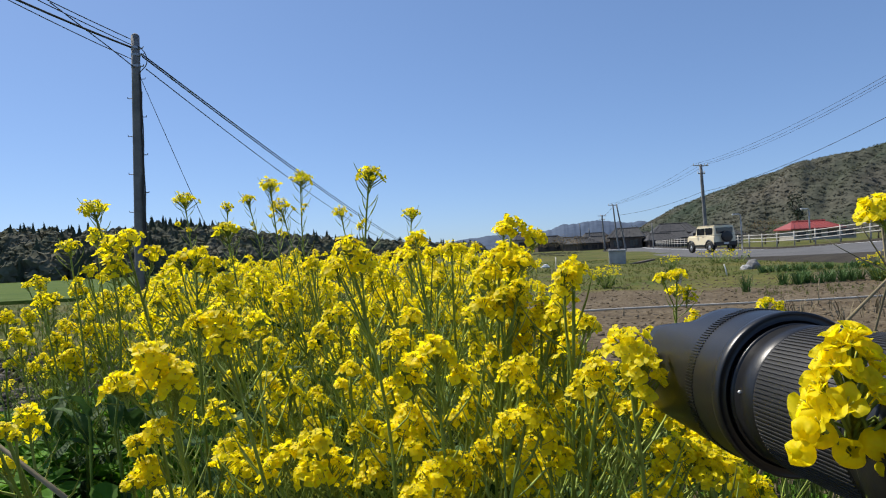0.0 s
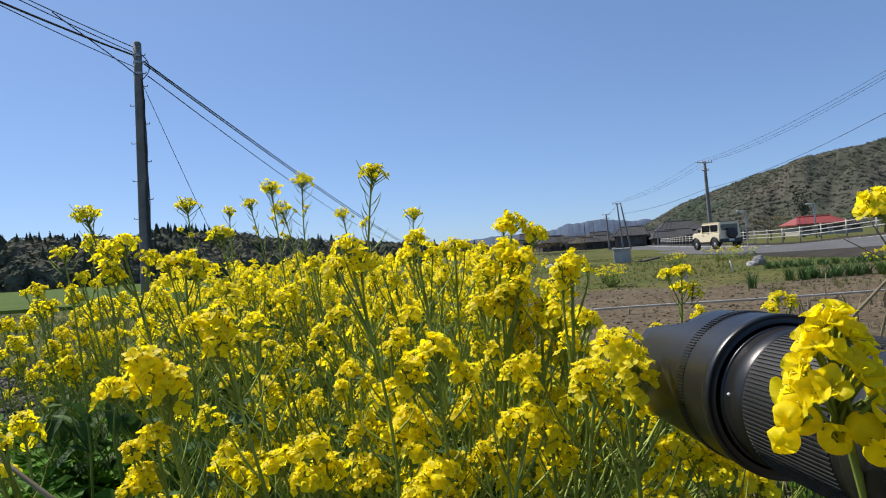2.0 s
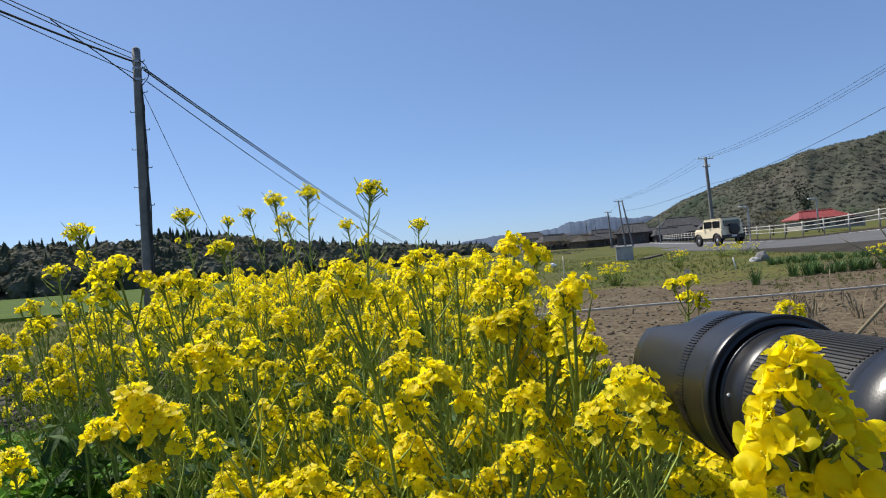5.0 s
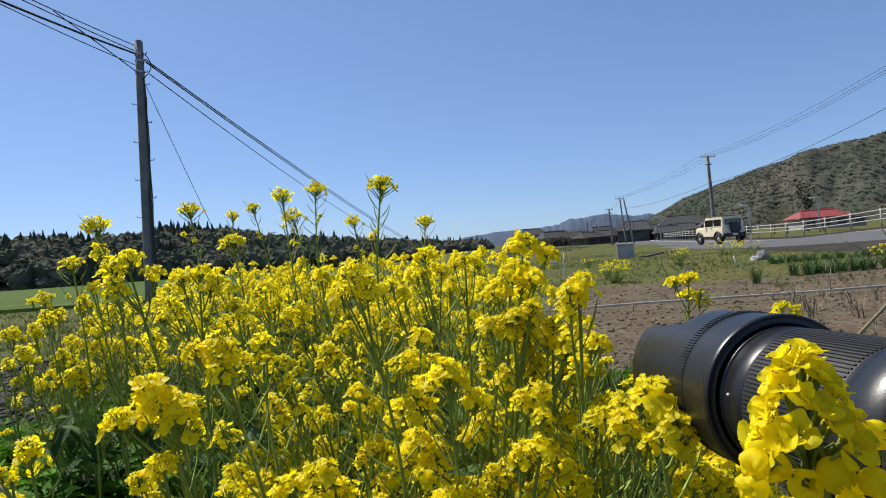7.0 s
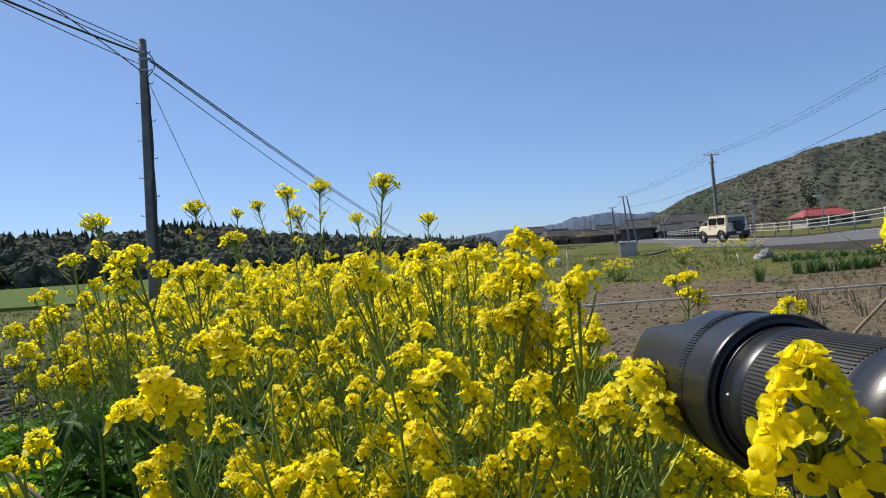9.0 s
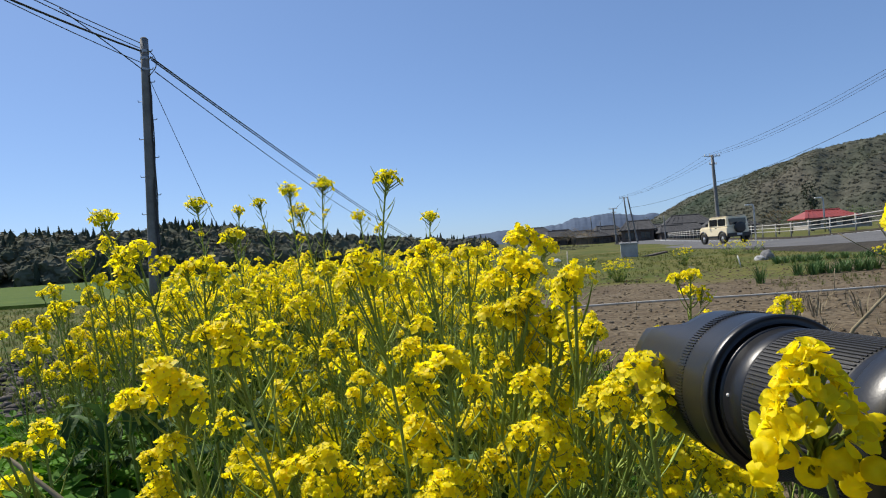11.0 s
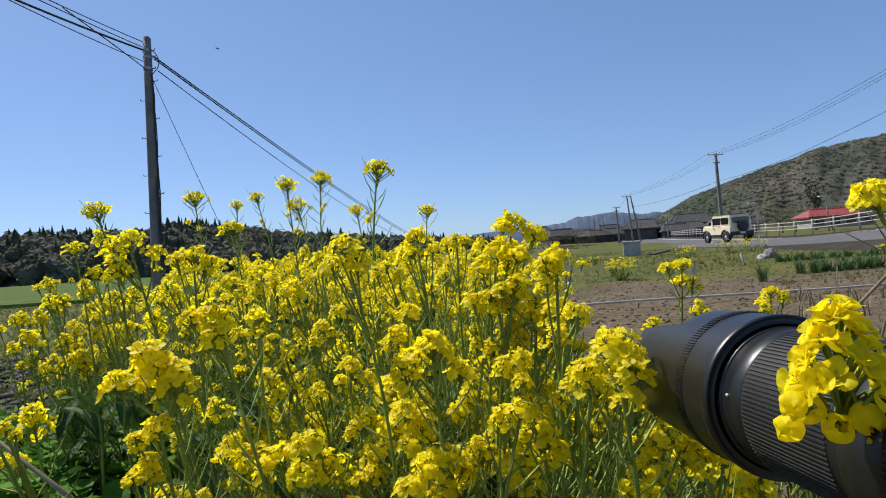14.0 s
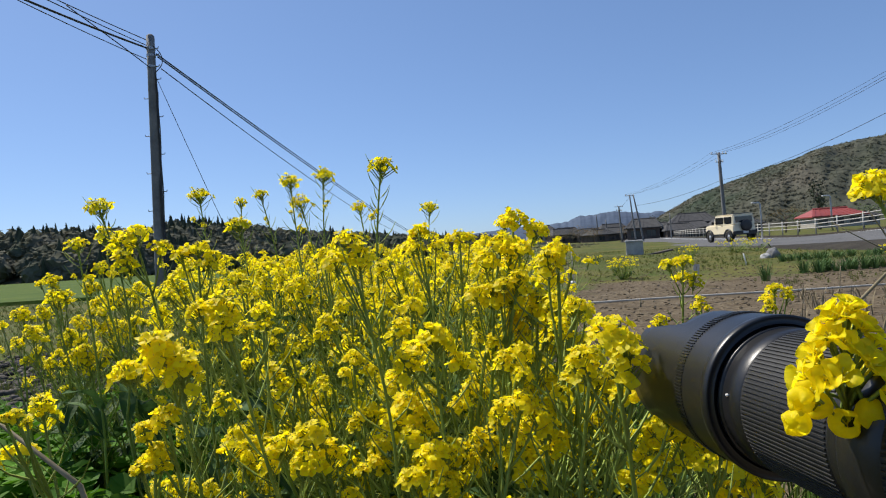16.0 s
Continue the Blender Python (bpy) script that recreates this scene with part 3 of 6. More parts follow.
def aim(d, spin):
    return (Vector((0, 0, 1)).rotation_difference(Vector(d).normalized()) @ Euler((0, 0, spin)).to_quaternion()).to_matrix().to_4x4()


PLANT_LABEL = "rapeseed plant with bright yellow flower heads and thin green stems"


def plant_base(x, y, label=PLANT_LABEL):
    ob = new("rapeseed_plant")
    ob.matrix_basis = pose(x, y, ground_height(x, y) - 0.01)
    return tagged(ob, label, "flowering plant", "rapeseed plants in the patch")


def add_head(parent, tip, way, width, rng, heads):
    ob = new("flower_head", rng.choice(heads))
    ob.parent = parent
    ob.matrix_basis = Matrix.Translation(tip) @ aim(way, rng.uniform(0, 6.28)) @ Matrix.Scale(width, 4)
    return ob


def add_leaf(parent, p, a, scale, rng, meshes=LEAVES, up=0.3):
    ob = new("leaf", rng.choice(meshes))
    ob.parent = parent
    ob.matrix_basis = Matrix.Translation(p) @ Euler((rng.uniform(-0.3, 0.3), -up + rng.uniform(-0.4, 0.3), a)).to_matrix().to_4x4() @ Matrix.Scale(scale, 4)
    return ob


hero_rng = random.Random(8)
HEROES = []
HEIGHT = {}


def hero(x, y, z, width, tall, bare=False, root=(0, 0)):
    """A plant whose leading head stands at (x, y, z)."""
    rng = hero_rng
    d = math.hypot(x, y)
    lean = 0.10 if not tall else 0.05
    rx, ry = x + rng.uniform(-lean, lean) + 0.04 * (1 if x < 0 else -1) + root[0], y + rng.uniform(0.02, lean + 0.08) + root[1]
    label = "tall thin rapeseed plant, yellow head above bare stalks with pods" if tall else PLANT_LABEL
    base = plant_base(rx, ry, label)
    o = base.matrix_basis.translation
    tip = Vector((x, y, z + 0.22 * width)) - o
    b = Build()
    knee = Vector((tip.x * 0.45, tip.y * 0.45, tip.z * 0.62))
    low = bend((0, 0, 0), knee, rng, n=5)
    high = bend(knee, tip, rng, n=7, wob=0.02)
    pts = low + high[1:]
    thick = 0.0016 if bare else 0.0026 if d < 0.6 else 0.0034
    b.tube(pts, thick, 0.0014, 5, 0)
    heads = HEAD_NEAR if d < 0.8 else HEAD_MID
    way = (high[-1] - high[-2]).normalized()
    if tall or bare:
        add_head(base, tip, way, width * 1.4, rng, HEAD_SPIRE if tall else heads)
    else:
        # the head is a loose group of racemes at uneven heights
        side = rng.uniform(0, 6.28)
        add_head(base, tip, way, width * 0.82, rng, heads)
        for q in range(3 if width > 0.042 else 2):
            a = side + q * 2.2 + rng.uniform(-0.5, 0.5)
            off = width * rng.uniform(0.36, 0.58)
            e = tip + Vector((off * math.cos(a), off * 0.8 * math.sin(a), -width * rng.uniform(0.05, 0.55)))
            st = high[-3].lerp(high[-2], rng.random())
            br = bend(st, e, rng, sag=0.006, n=4)
            b.tube(br, 0.0013, 0.0009, 4, 0)
            add_head(base, e, br[-1] - br[-2] + Vector((0, 0, 0.02)), width * rng.uniform(0.58, 0.78), rng, heads)
    if tall:
        pods(b, high, rng, 0.25, 0.97, 34, 0.030)
        # old flowers hanging on under the head
        for q in range(2):
            p = high[-2] + Vector((rng.uniform(-0.4, 0.4) * width, rng.uniform(-0.3, 0.3) * width, -width * rng.uniform(0.1, 0.6)))
            add_head(base, p, (rng.uniform(-1, 1), rng.uniform(-1, 1), 0.6), width * 0.36, rng, HEAD_MID)
    elif not bare:
        pods(b, high, rng, 0.05, 0.85, 24, 0.038)
    for q in range(0 if bare else rng.choice((1, 2, 2, 3)) if not tall else 1):
        k = rng.randint(1, 4)
        s = pts[k + 2]
        a = rng.uniform(0, 6.28)
        e = Vector((s.x + 0.11 * math.cos(a), s.y + 0.07 * math.sin(a) + 0.05, (tip.z - rng.uniform(0.02, 0.12) if x < -0.5 * y else min(tip.z - rng.uniform(0.10, 0.3), s.z + rng.uniform(0.12, 0.3)))))
        br = bend(s, e, rng, sag=0.02, n=5)
        b.tube(br, 0.0022, 0.0011, 4, 0)
        pods(b, br, rng, 0.3, 0.85, 9, 0.028)
        add_head(base, e, br[-1] - br[-2], rng.uniform(0.034, 0.05), rng, HEAD_MID)
    part("stem", b.mesh("stem", [M_STEM, M_POD]), None, base, "thin branching green stem with seed pods")
    for q in range(5):
        k = rng.randint(1, 7)
        add_leaf(base, pts[k], rng.uniform(0, 6.28), rng.uniform(0.6, 1.1), rng)
    HEROES.append(base)
    HEIGHT[base.name] = tip.z
    return base


def filler(rng, heads, n_branch, height, pod_share=1.0):
    """One whole branching plant for the body of the patch."""
    base = plant_base(0, 0)
    b = Build()
    top = Vector((rng.uniform(-0.06, 0.06), rng.uniform(-0.06, 0.06), height))
    pts = bend((0, 0, 0), top, rng, n=9, wob=0.05)
    b.tube(pts, 0.0030, 0.0012, 4, 0)
    add_head(base, top, pts[-1] - pts[-2], rng.uniform(0.040, 0.054), rng, heads)
    pods(b, pts, rng, 0.45, 0.95, int(34 * pod_share), 0.042)
    for q in range(n_branch):
        s = pts[rng.randint(4, 7)]
        a = q * 2.4 + rng.uniform(-0.5, 0.5)
        out = rng.uniform(0.07, 0.23)
        e = Vector((s.x + out * math.cos(a), s.y + out * math.sin(a), min(height - rng.uniform(0.0, 0.12), s.z + rng.uniform(0.14, 0.34))))
        br = bend(s, e, rng, sag=0.045, n=5, wob=0.03)
        b.tube(br, 0.0018, 0.0009, 4, 0)
        pods(b, br, rng, 0.2, 0.92, int(16 * pod_share), 0.042)
        add_head(base, e, br[-1] - br[-2] + Vector((0, 0, 0.05)), rng.uniform(0.030, 0.047), rng, heads)
    part("stem", b.mesh("stem", [M_STEM, M_POD]), None, base, "thin branching green stem with seed pods")
    for q in range(9):
        add_leaf(base, pts[rng.randint(2, 7)], rng.uniform(0, 6.28), rng.uniform(0.6, 1.15), rng)
    return base


def plant_patch():
    rng = random.Random(33)
    forms = [filler(rng, HEAD_MID, n, 0.9) for n in (9, 10, 8, 11, 9, 10)]
    forms += [filler(rng, HEAD_LOW, n, 0.9, 0.6) for n in (10, 9, 11, 8)]
    used = [0] * len(forms)
    count = 0
    spots = []
    while len(spots) < 150:
        y = 0.55 + 2.75 * rng.random() ** 0.9
        lo, hi = (-0.02 - 0.46 * y if y < 1.3 else -0.62 - 0.5 * (y - 1.3)), 0.13 + 0.035 * y
        x = rng.uniform(lo, hi)
        if y < 0.8 and x > 0.16 or (y < 0.75 and x < -0.3) or (y < 1.5 and x < -0.33 * y):
            continue
        if all((x - p) ** 2 + (y - q) ** 2 > 0.055 ** 2 for p, q in spots):
            spots.append((x, y))
    # a few lower stragglers at both ends of the patch
    spots += [(0.34, 0.62), (0.42, 0.75), (0.30, 0.8), (0.5, 0.95), (-1.05, 1.8), (-1.25, 2.05), (-1.45, 2.3), (-1.3, 2.5)]
    for i, (x, y) in enumerate(spots):
        k = i % 6 if y < 1.45 else 6 + i % 4
        h = 0.78 + 0.17 * smooth(0.6, 1.7, y)
        if x > 0.28:
            h = 0.56
        if x < -0.42 * y - 0.12:
            h = min(h, 0.78)
        h *= rng.uniform(0.9, 1.03)
        m = pose(x, y, ground_height(x, y) - 0.01, rng.uniform(-5, 5), rng.uniform(-5, 5), rng.uniform(0, 360))
        if used[k] == 0:
            ob = forms[k]
            ob.matrix_basis = m
        else:
            ob = copy_thing(forms[k], m)
        ob.scale = (h / 0.9,) * 3
        used[k] += 1


plant_patch()
h_tall = hero(-0.105, 0.920, 1.066, 0.039, True)
h_b = hero(-0.341, 1.499, 1.140, 0.050, True)
hero(-0.419, 1.499, 1.127, 0.050, True)
hero(-0.410, 1.550, 1.074, 0.057, True)
hero(-0.541, 1.699, 1.116, 0.039, True)
hero(-0.631, 1.799, 1.105, 0.040, True)
h_c = hero(-0.673, 1.599, 1.111, 0.056, True)
hero(-0.071, 1.450, 1.040, 0.038, True)
hero(-0.257, 1.550, 1.055, 0.043, True)
hero(-0.639, 1.100, 1.051, 0.047, True)
hero(-0.714, 1.150, 0.989, 0.036, True)
hero(-0.449, 1.250, 1.009, 0.049, True)
h_left = hero(-0.246, 0.500, 0.866, 0.060, False)
h_left_two = hero(-0.203, 0.540, 0.894, 0.048, False)
hero(-0.406, 0.780, 0.973, 0.064, False)
h_m = hero(-0.093, 0.580, 0.952, 0.045, False)
hero(-0.032, 0.720, 0.958, 0.044, False)
h_mid = hero(0.076, 0.670, 0.967, 0.047, False)
hero(0.062, 0.620, 0.935, 0.048, False)
h_mid_two = hero(0.104, 0.490, 0.923, 0.042, False)
h_right = hero(0.110, 0.380, 0.881, 0.044, False)
h_low = hero(-0.217, 0.721, 0.800, 0.041, False)
h_four = hero(-0.035, 0.630, 0.878, 0.039, False)
h_five = hero(-0.012, 0.570, 0.847, 0.061, False)
h_front = hero(-0.131, 0.571, 0.768, 0.055, False)
hero(-0.260, 0.701, 0.733, 0.038, False)
hero(-0.231, 0.721, 0.720, 0.033, False)
hero(-0.240, 0.500, 0.810, 0.037, False)
hero(-0.250, 0.501, 0.781, 0.035, False)
hero(-0.014, 0.521, 0.753, 0.048, False)
hero(-0.042, 0.601, 0.783, 0.051, False)
hero(-0.105, 0.650, 0.822, 0.040, False)
hero(-0.206, 0.800, 0.900, 0.039, False)
hero(-0.211, 0.680, 0.878, 0.042, False)
hero(-0.354, 0.850, 0.951, 0.063, False)
h_side = hero(0.400, 1.050, 0.882, 0.056, False)
hero(0.080, 0.640, 0.818, 0.047, False)
hero(0.083, 0.601, 0.784, 0.044, False)
hero(0.073, 0.551, 0.750, 0.043, False)
hero(0.156, 0.461, 0.762, 0.043, False)
hero(0.247, 0.601, 0.739, 0.061, False)
hero(0.133, 0.601, 0.807, 0.040, False)
hero(0.053, 0.600, 0.892, 0.042, False)
hero(0.011, 0.780, 0.949, 0.036, False)
hero(-0.779, 1.251, 0.766, 0.060, False)
hero(-0.825, 1.300, 0.823, 0.053, False)
hero(-0.887, 1.250, 0.815, 0.056, False)
hero(-0.677, 1.150, 0.941, 0.043, False)
hero(-0.924, 1.400, 0.885, 0.044, False)
hero(0.526, 1.000, 0.834, 0.046, False)
hero(0.386, 0.950, 0.830, 0.032, False)
hero(-0.954, 1.351, 0.750, 0.050, False)
hero(-0.157, 0.750, 0.855, 0.032, False)
hero(-0.082, 0.621, 0.724, 0.028, False)
hero(0.098, 0.620, 0.879, 0.052, False)
hero(-0.097, 0.900, 0.917, 0.042, False)
hero(-0.305, 0.850, 0.905, 0.047, False)
h_corner = hero(0.263, 0.370, 0.959, 0.024, False, bare=True, root=(0.40, 0.12))
hero(-0.309, 0.420, 0.839, 0.018, False)
hero(0.017, 0.850, 0.870, 0.036, False)
hero(0.028, 0.621, 0.744, 0.034, False)
hero(0.150, 0.621, 0.770, 0.040, False)
hero(0.292, 0.601, 0.702, 0.050, False)
hero(-0.942, 1.400, 0.923, 0.044, False)
hero(-0.781, 1.300, 0.864, 0.048, False)
hero(-0.875, 1.351, 0.789, 0.045, False)
hero(-1.008, 1.400, 0.848, 0.044, False)
hero(-0.759, 1.300, 0.811, 0.051, False)
hero(-0.651, 1.200, 0.825, 0.047, False)
hero(-1.038, 1.500, 0.844, 0.042, False)
hero(-0.850, 1.400, 0.899, 0.044, False)
hero(-0.875, 1.301, 0.756, 0.043, False)
hero(-0.701, 1.250, 0.884, 0.049, False)
hero(0.108, 0.600, 0.878, 0.039, False)
hero(0.065, 0.620, 0.858, 0.041, False)
hero(0.119, 0.620, 0.842, 0.043, False)
hero(0.050, 0.700, 0.821, 0.039, False)
hero(0.108, 0.621, 0.789, 0.041, False)
hero(0.060, 0.621, 0.754, 0.038, False)
hero(0.124, 0.641, 0.739, 0.042, False)
hero(0.161, 0.601, 0.764, 0.037, False)
hero(0.020, 0.661, 0.781, 0.038, False)
hero(-0.069, 0.701, 0.794, 0.035, False)
hero(-0.097, 0.661, 0.762, 0.031, False)
hero(0.036, 0.800, 0.833, 0.037, False)
hero(-0.076, 0.800, 0.824, 0.034, False)
hero(-0.171, 0.781, 0.773, 0.029, False)
hero(-0.154, 0.880, 0.863, 0.038, False)
hero(-0.233, 0.800, 0.837, 0.033, False)
hero(-0.395, 0.950, 0.885, 0.041, False)
hero(-0.470, 1.000, 0.907, 0.044, False)
hero(-0.311, 1.000, 0.923, 0.044, False)
hero(-0.218, 1.000, 0.937, 0.041, False)
hero(-0.078, 0.950, 0.879, 0.041, False)
hero(0.058, 0.850, 0.904, 0.044, False)
hero(-0.006, 1.100, 0.904, 0.045, False)
hero(0.034, 0.900, 0.852, 0.038, False)
hero(-0.127, 0.920, 0.875, 0.038, False)
hero(-0.467, 0.950, 0.835, 0.037, False)
hero(0.150, 0.500, 0.829, 0.035, False)
hero(0.236, 0.621, 0.758, 0.040, False)
hero(0.280, 0.621, 0.715, 0.040, False)
hero(-0.217, 0.800, 0.815, 0.027, False)
hero(-0.038, 0.601, 0.721, 0.033, False)

hero(0.101, 0.561, 0.884, 0.042, False)
hero(0.117, 0.511, 0.879, 0.036, False)
hero(0.066, 0.511, 0.847, 0.036, False)
hero(0.106, 0.491, 0.826, 0.038, False)
hero(0.062, 0.491, 0.809, 0.040, False)
hero(0.115, 0.461, 0.851, 0.030, False)
hero(0.138, 0.431, 0.827, 0.030, False)
hero(0.053, 0.611, 0.897, 0.038, False)
hero(0.073, 0.591, 0.906, 0.040, False)
hero(0.077, 0.491, 0.788, 0.036, False)
hero(0.171, 0.461, 0.786, 0.040, False)
hero(0.192, 0.461, 0.778, 0.036, False)


# the head that hangs over the long lens, close to the camera
close = plant_base(0.235, 0.33, "rapeseed plant with a large yellow flower head and round buds")
cb = Build()
c_tip = Vector((0.1385, 0.212, 0.9165)) - close.matrix_basis.translation
c_pts = bend((0, 0, 0), (c_tip.x * 0.75 + 0.012, c_tip.y * 0.75, c_tip.z * 0.86), hero_rng, n=6) + [c_tip + Vector((0.004, 0.004, -0.035)), c_tip]
cb.tube(c_pts, 0.0032, 0.0012, 6, 0)


def single_flower(rng, petal):
    """One open four-petalled flower facing +Z."""
    b = Build()
    for k in range(4):
        vs, fs = petal_grid(5, 4, petal * rng.uniform(0.9, 1.1), petal * 1.05, 0.0012 * rng.uniform(-0.5, 2), petal * rng.uniform(-0.05, 0.3))
        Mq = Matrix.Rotation(k * math.pi / 2 + rng.uniform(-0.15, 0.15), 3, "Z") @ Matrix.Rotation(-rng.uniform(0.15, 0.8), 3, "Y")
        b.add([Mq @ v for v in vs], fs, 0)
    for k in range(6):
        e = Vector((0.0022 * math.cos(k * 1.05), 0.0022 * math.sin(k * 1.05), 0.0036))
        b.tube([Vector((0, 0, 0)), e], 0.0002, 0.0004, 4, 1)
    b.tube([Vector((0, 0, 0)), Vector((0, 0, 0.0040))], 0.0008, 0.0005, 5, 1)
    return b.mesh("flower", [M_PETAL, M_BUD])


FLOWERS = [single_flower(plant_rng, 0.0074) for _ in range(5)]
for k in range(34):
    u = (k + 0.3) / 34
    a = -1.57 + 1.9 * math.sin(k * 2.4)
    rad = (0.0025 + 0.0118 * u ** 0.9) * (0.55 if k % 4 == 3 else 1.0)
    fo = Vector((rad * math.cos(a), rad * 0.8 * math.sin(a), -0.002 - 0.031 * u))
    th = 0.35 + 0.95 * u + hero_rng.uniform(-0.3, 0.3)
    nrm = Vector((math.cos(a) * math.sin(th), math.sin(a) * math.sin(th), math.cos(th)))
    fl = new("flower", FLOWERS[k % 5])
    fl.parent = close
    fl.matrix_basis = Matrix.Translation(c_tip + fo) @ flower_frame(nrm, hero_rng.uniform(0, 6.28)).to_4x4() @ Matrix.Scale((0.72 + 0.33 * u) * hero_rng.uniform(0.92, 1.08), 4)
    cb.tube([c_tip + Vector((0.002, 0.003, fo.z - 0.014)), c_tip + fo * 0.6 + Vector((0, 0, fo.z * 0.4 - 0.005)), c_tip + fo], 0.0006, 0.0007, 4, 0)
# closed flowers on long stalks below the head: four overlapping petals folded to a cup
bud = Build()
ring = 20
prof = ((0.0008, 0.0), (0.0032, 0.0012), (0.0054, 0.0040), (0.0060, 0.0070), (0.0054, 0.0100), (0.0040, 0.0122), (0.0022, 0.0130))
bud.add([Vector((r * (1 + 0.22 * abs(math.cos(2 * t)) * z / 0.013) * math.cos(t), r * (1 + 0.22 * abs(math.cos(2 * t)) * z / 0.013) * math.sin(t), z - 0.0034 * abs(math.sin(2 * t)) * z / 0.013))
         for r, z in prof for t in [2 * math.pi * q / ring for q in range(ring)]],
        [(j * ring + q, j * ring + (q + 1) % ring, (j + 1) * ring + (q + 1) % ring, (j + 1) * ring + q) for j in range(len(prof) - 1) for q in range(ring)])
BUD_MESH = bud.mesh("closed_flower", [M_PETAL])
for k, (dx, dz) in enumerate(((-0.0165, -0.031), (-0.008, -0.037), (0.0035, -0.034), (0.0180, -0.030), (0.0135, -0.040), (-0.001, -0.045), (0.0245, -0.037), (-0.014, -0.043), (0.021, -0.047), (0.010, -0.049))):
    e = c_tip + Vector((dx, -0.003 + 0.006 * (k % 2), dz))
    cb.tube([c_pts[-2] + Vector((0, 0, -0.002)), (e + c_pts[-2]) / 2 + Vector((0, 0, 0.006)), e], 0.0008, 0.0007, 5, 0)
    fl = new("closed_flower", BUD_MESH)
    fl.parent = close
    way = Vector((dx * 0.9, -0.016 + 0.006 * (k % 3), -0.008 + 0.010 * (k % 2)))
    fl.matrix_basis = Matrix.Translation(e) @ aim(way, 0.7 * k) @ Matrix.Scale(0.70 + 0.06 * (k % 3), 4)
part("stem", cb.mesh("stem", [M_STEM, M_POD]), None, close, "thin branching green stem with seed pods")

# ---- the long camera lens beside the flowers ----
def ribs(parent, r, z0, z1, count, depth, material, frac=0.5):
    """Raised ribs round a barrel about Z, each an object on one shared mesh."""
    b = Build()
    a1 = 2 * math.pi * frac / count
    vs = [Vector((q * math.cos(a), q * math.sin(a), z)) for z in (z0, z1) for a, q in ((0, r - 0.0004), (0.15 * a1, r + depth), (0.85 * a1, r + depth), (a1, r - 0.0004))]
    b.add(vs, [(0, 1, 5, 4), (1, 2, 6, 5), (2, 3, 7, 6), (3, 2, 1, 0), (4, 5, 6, 7)])
    me = b.mesh("rib", [material], smooth=False)
    for k in range(count):
        ob = new("rib", me)
        ob.parent = parent
        ob.matrix_basis = Matrix.Rotation(2 * math.pi * k / count, 4, "Z")


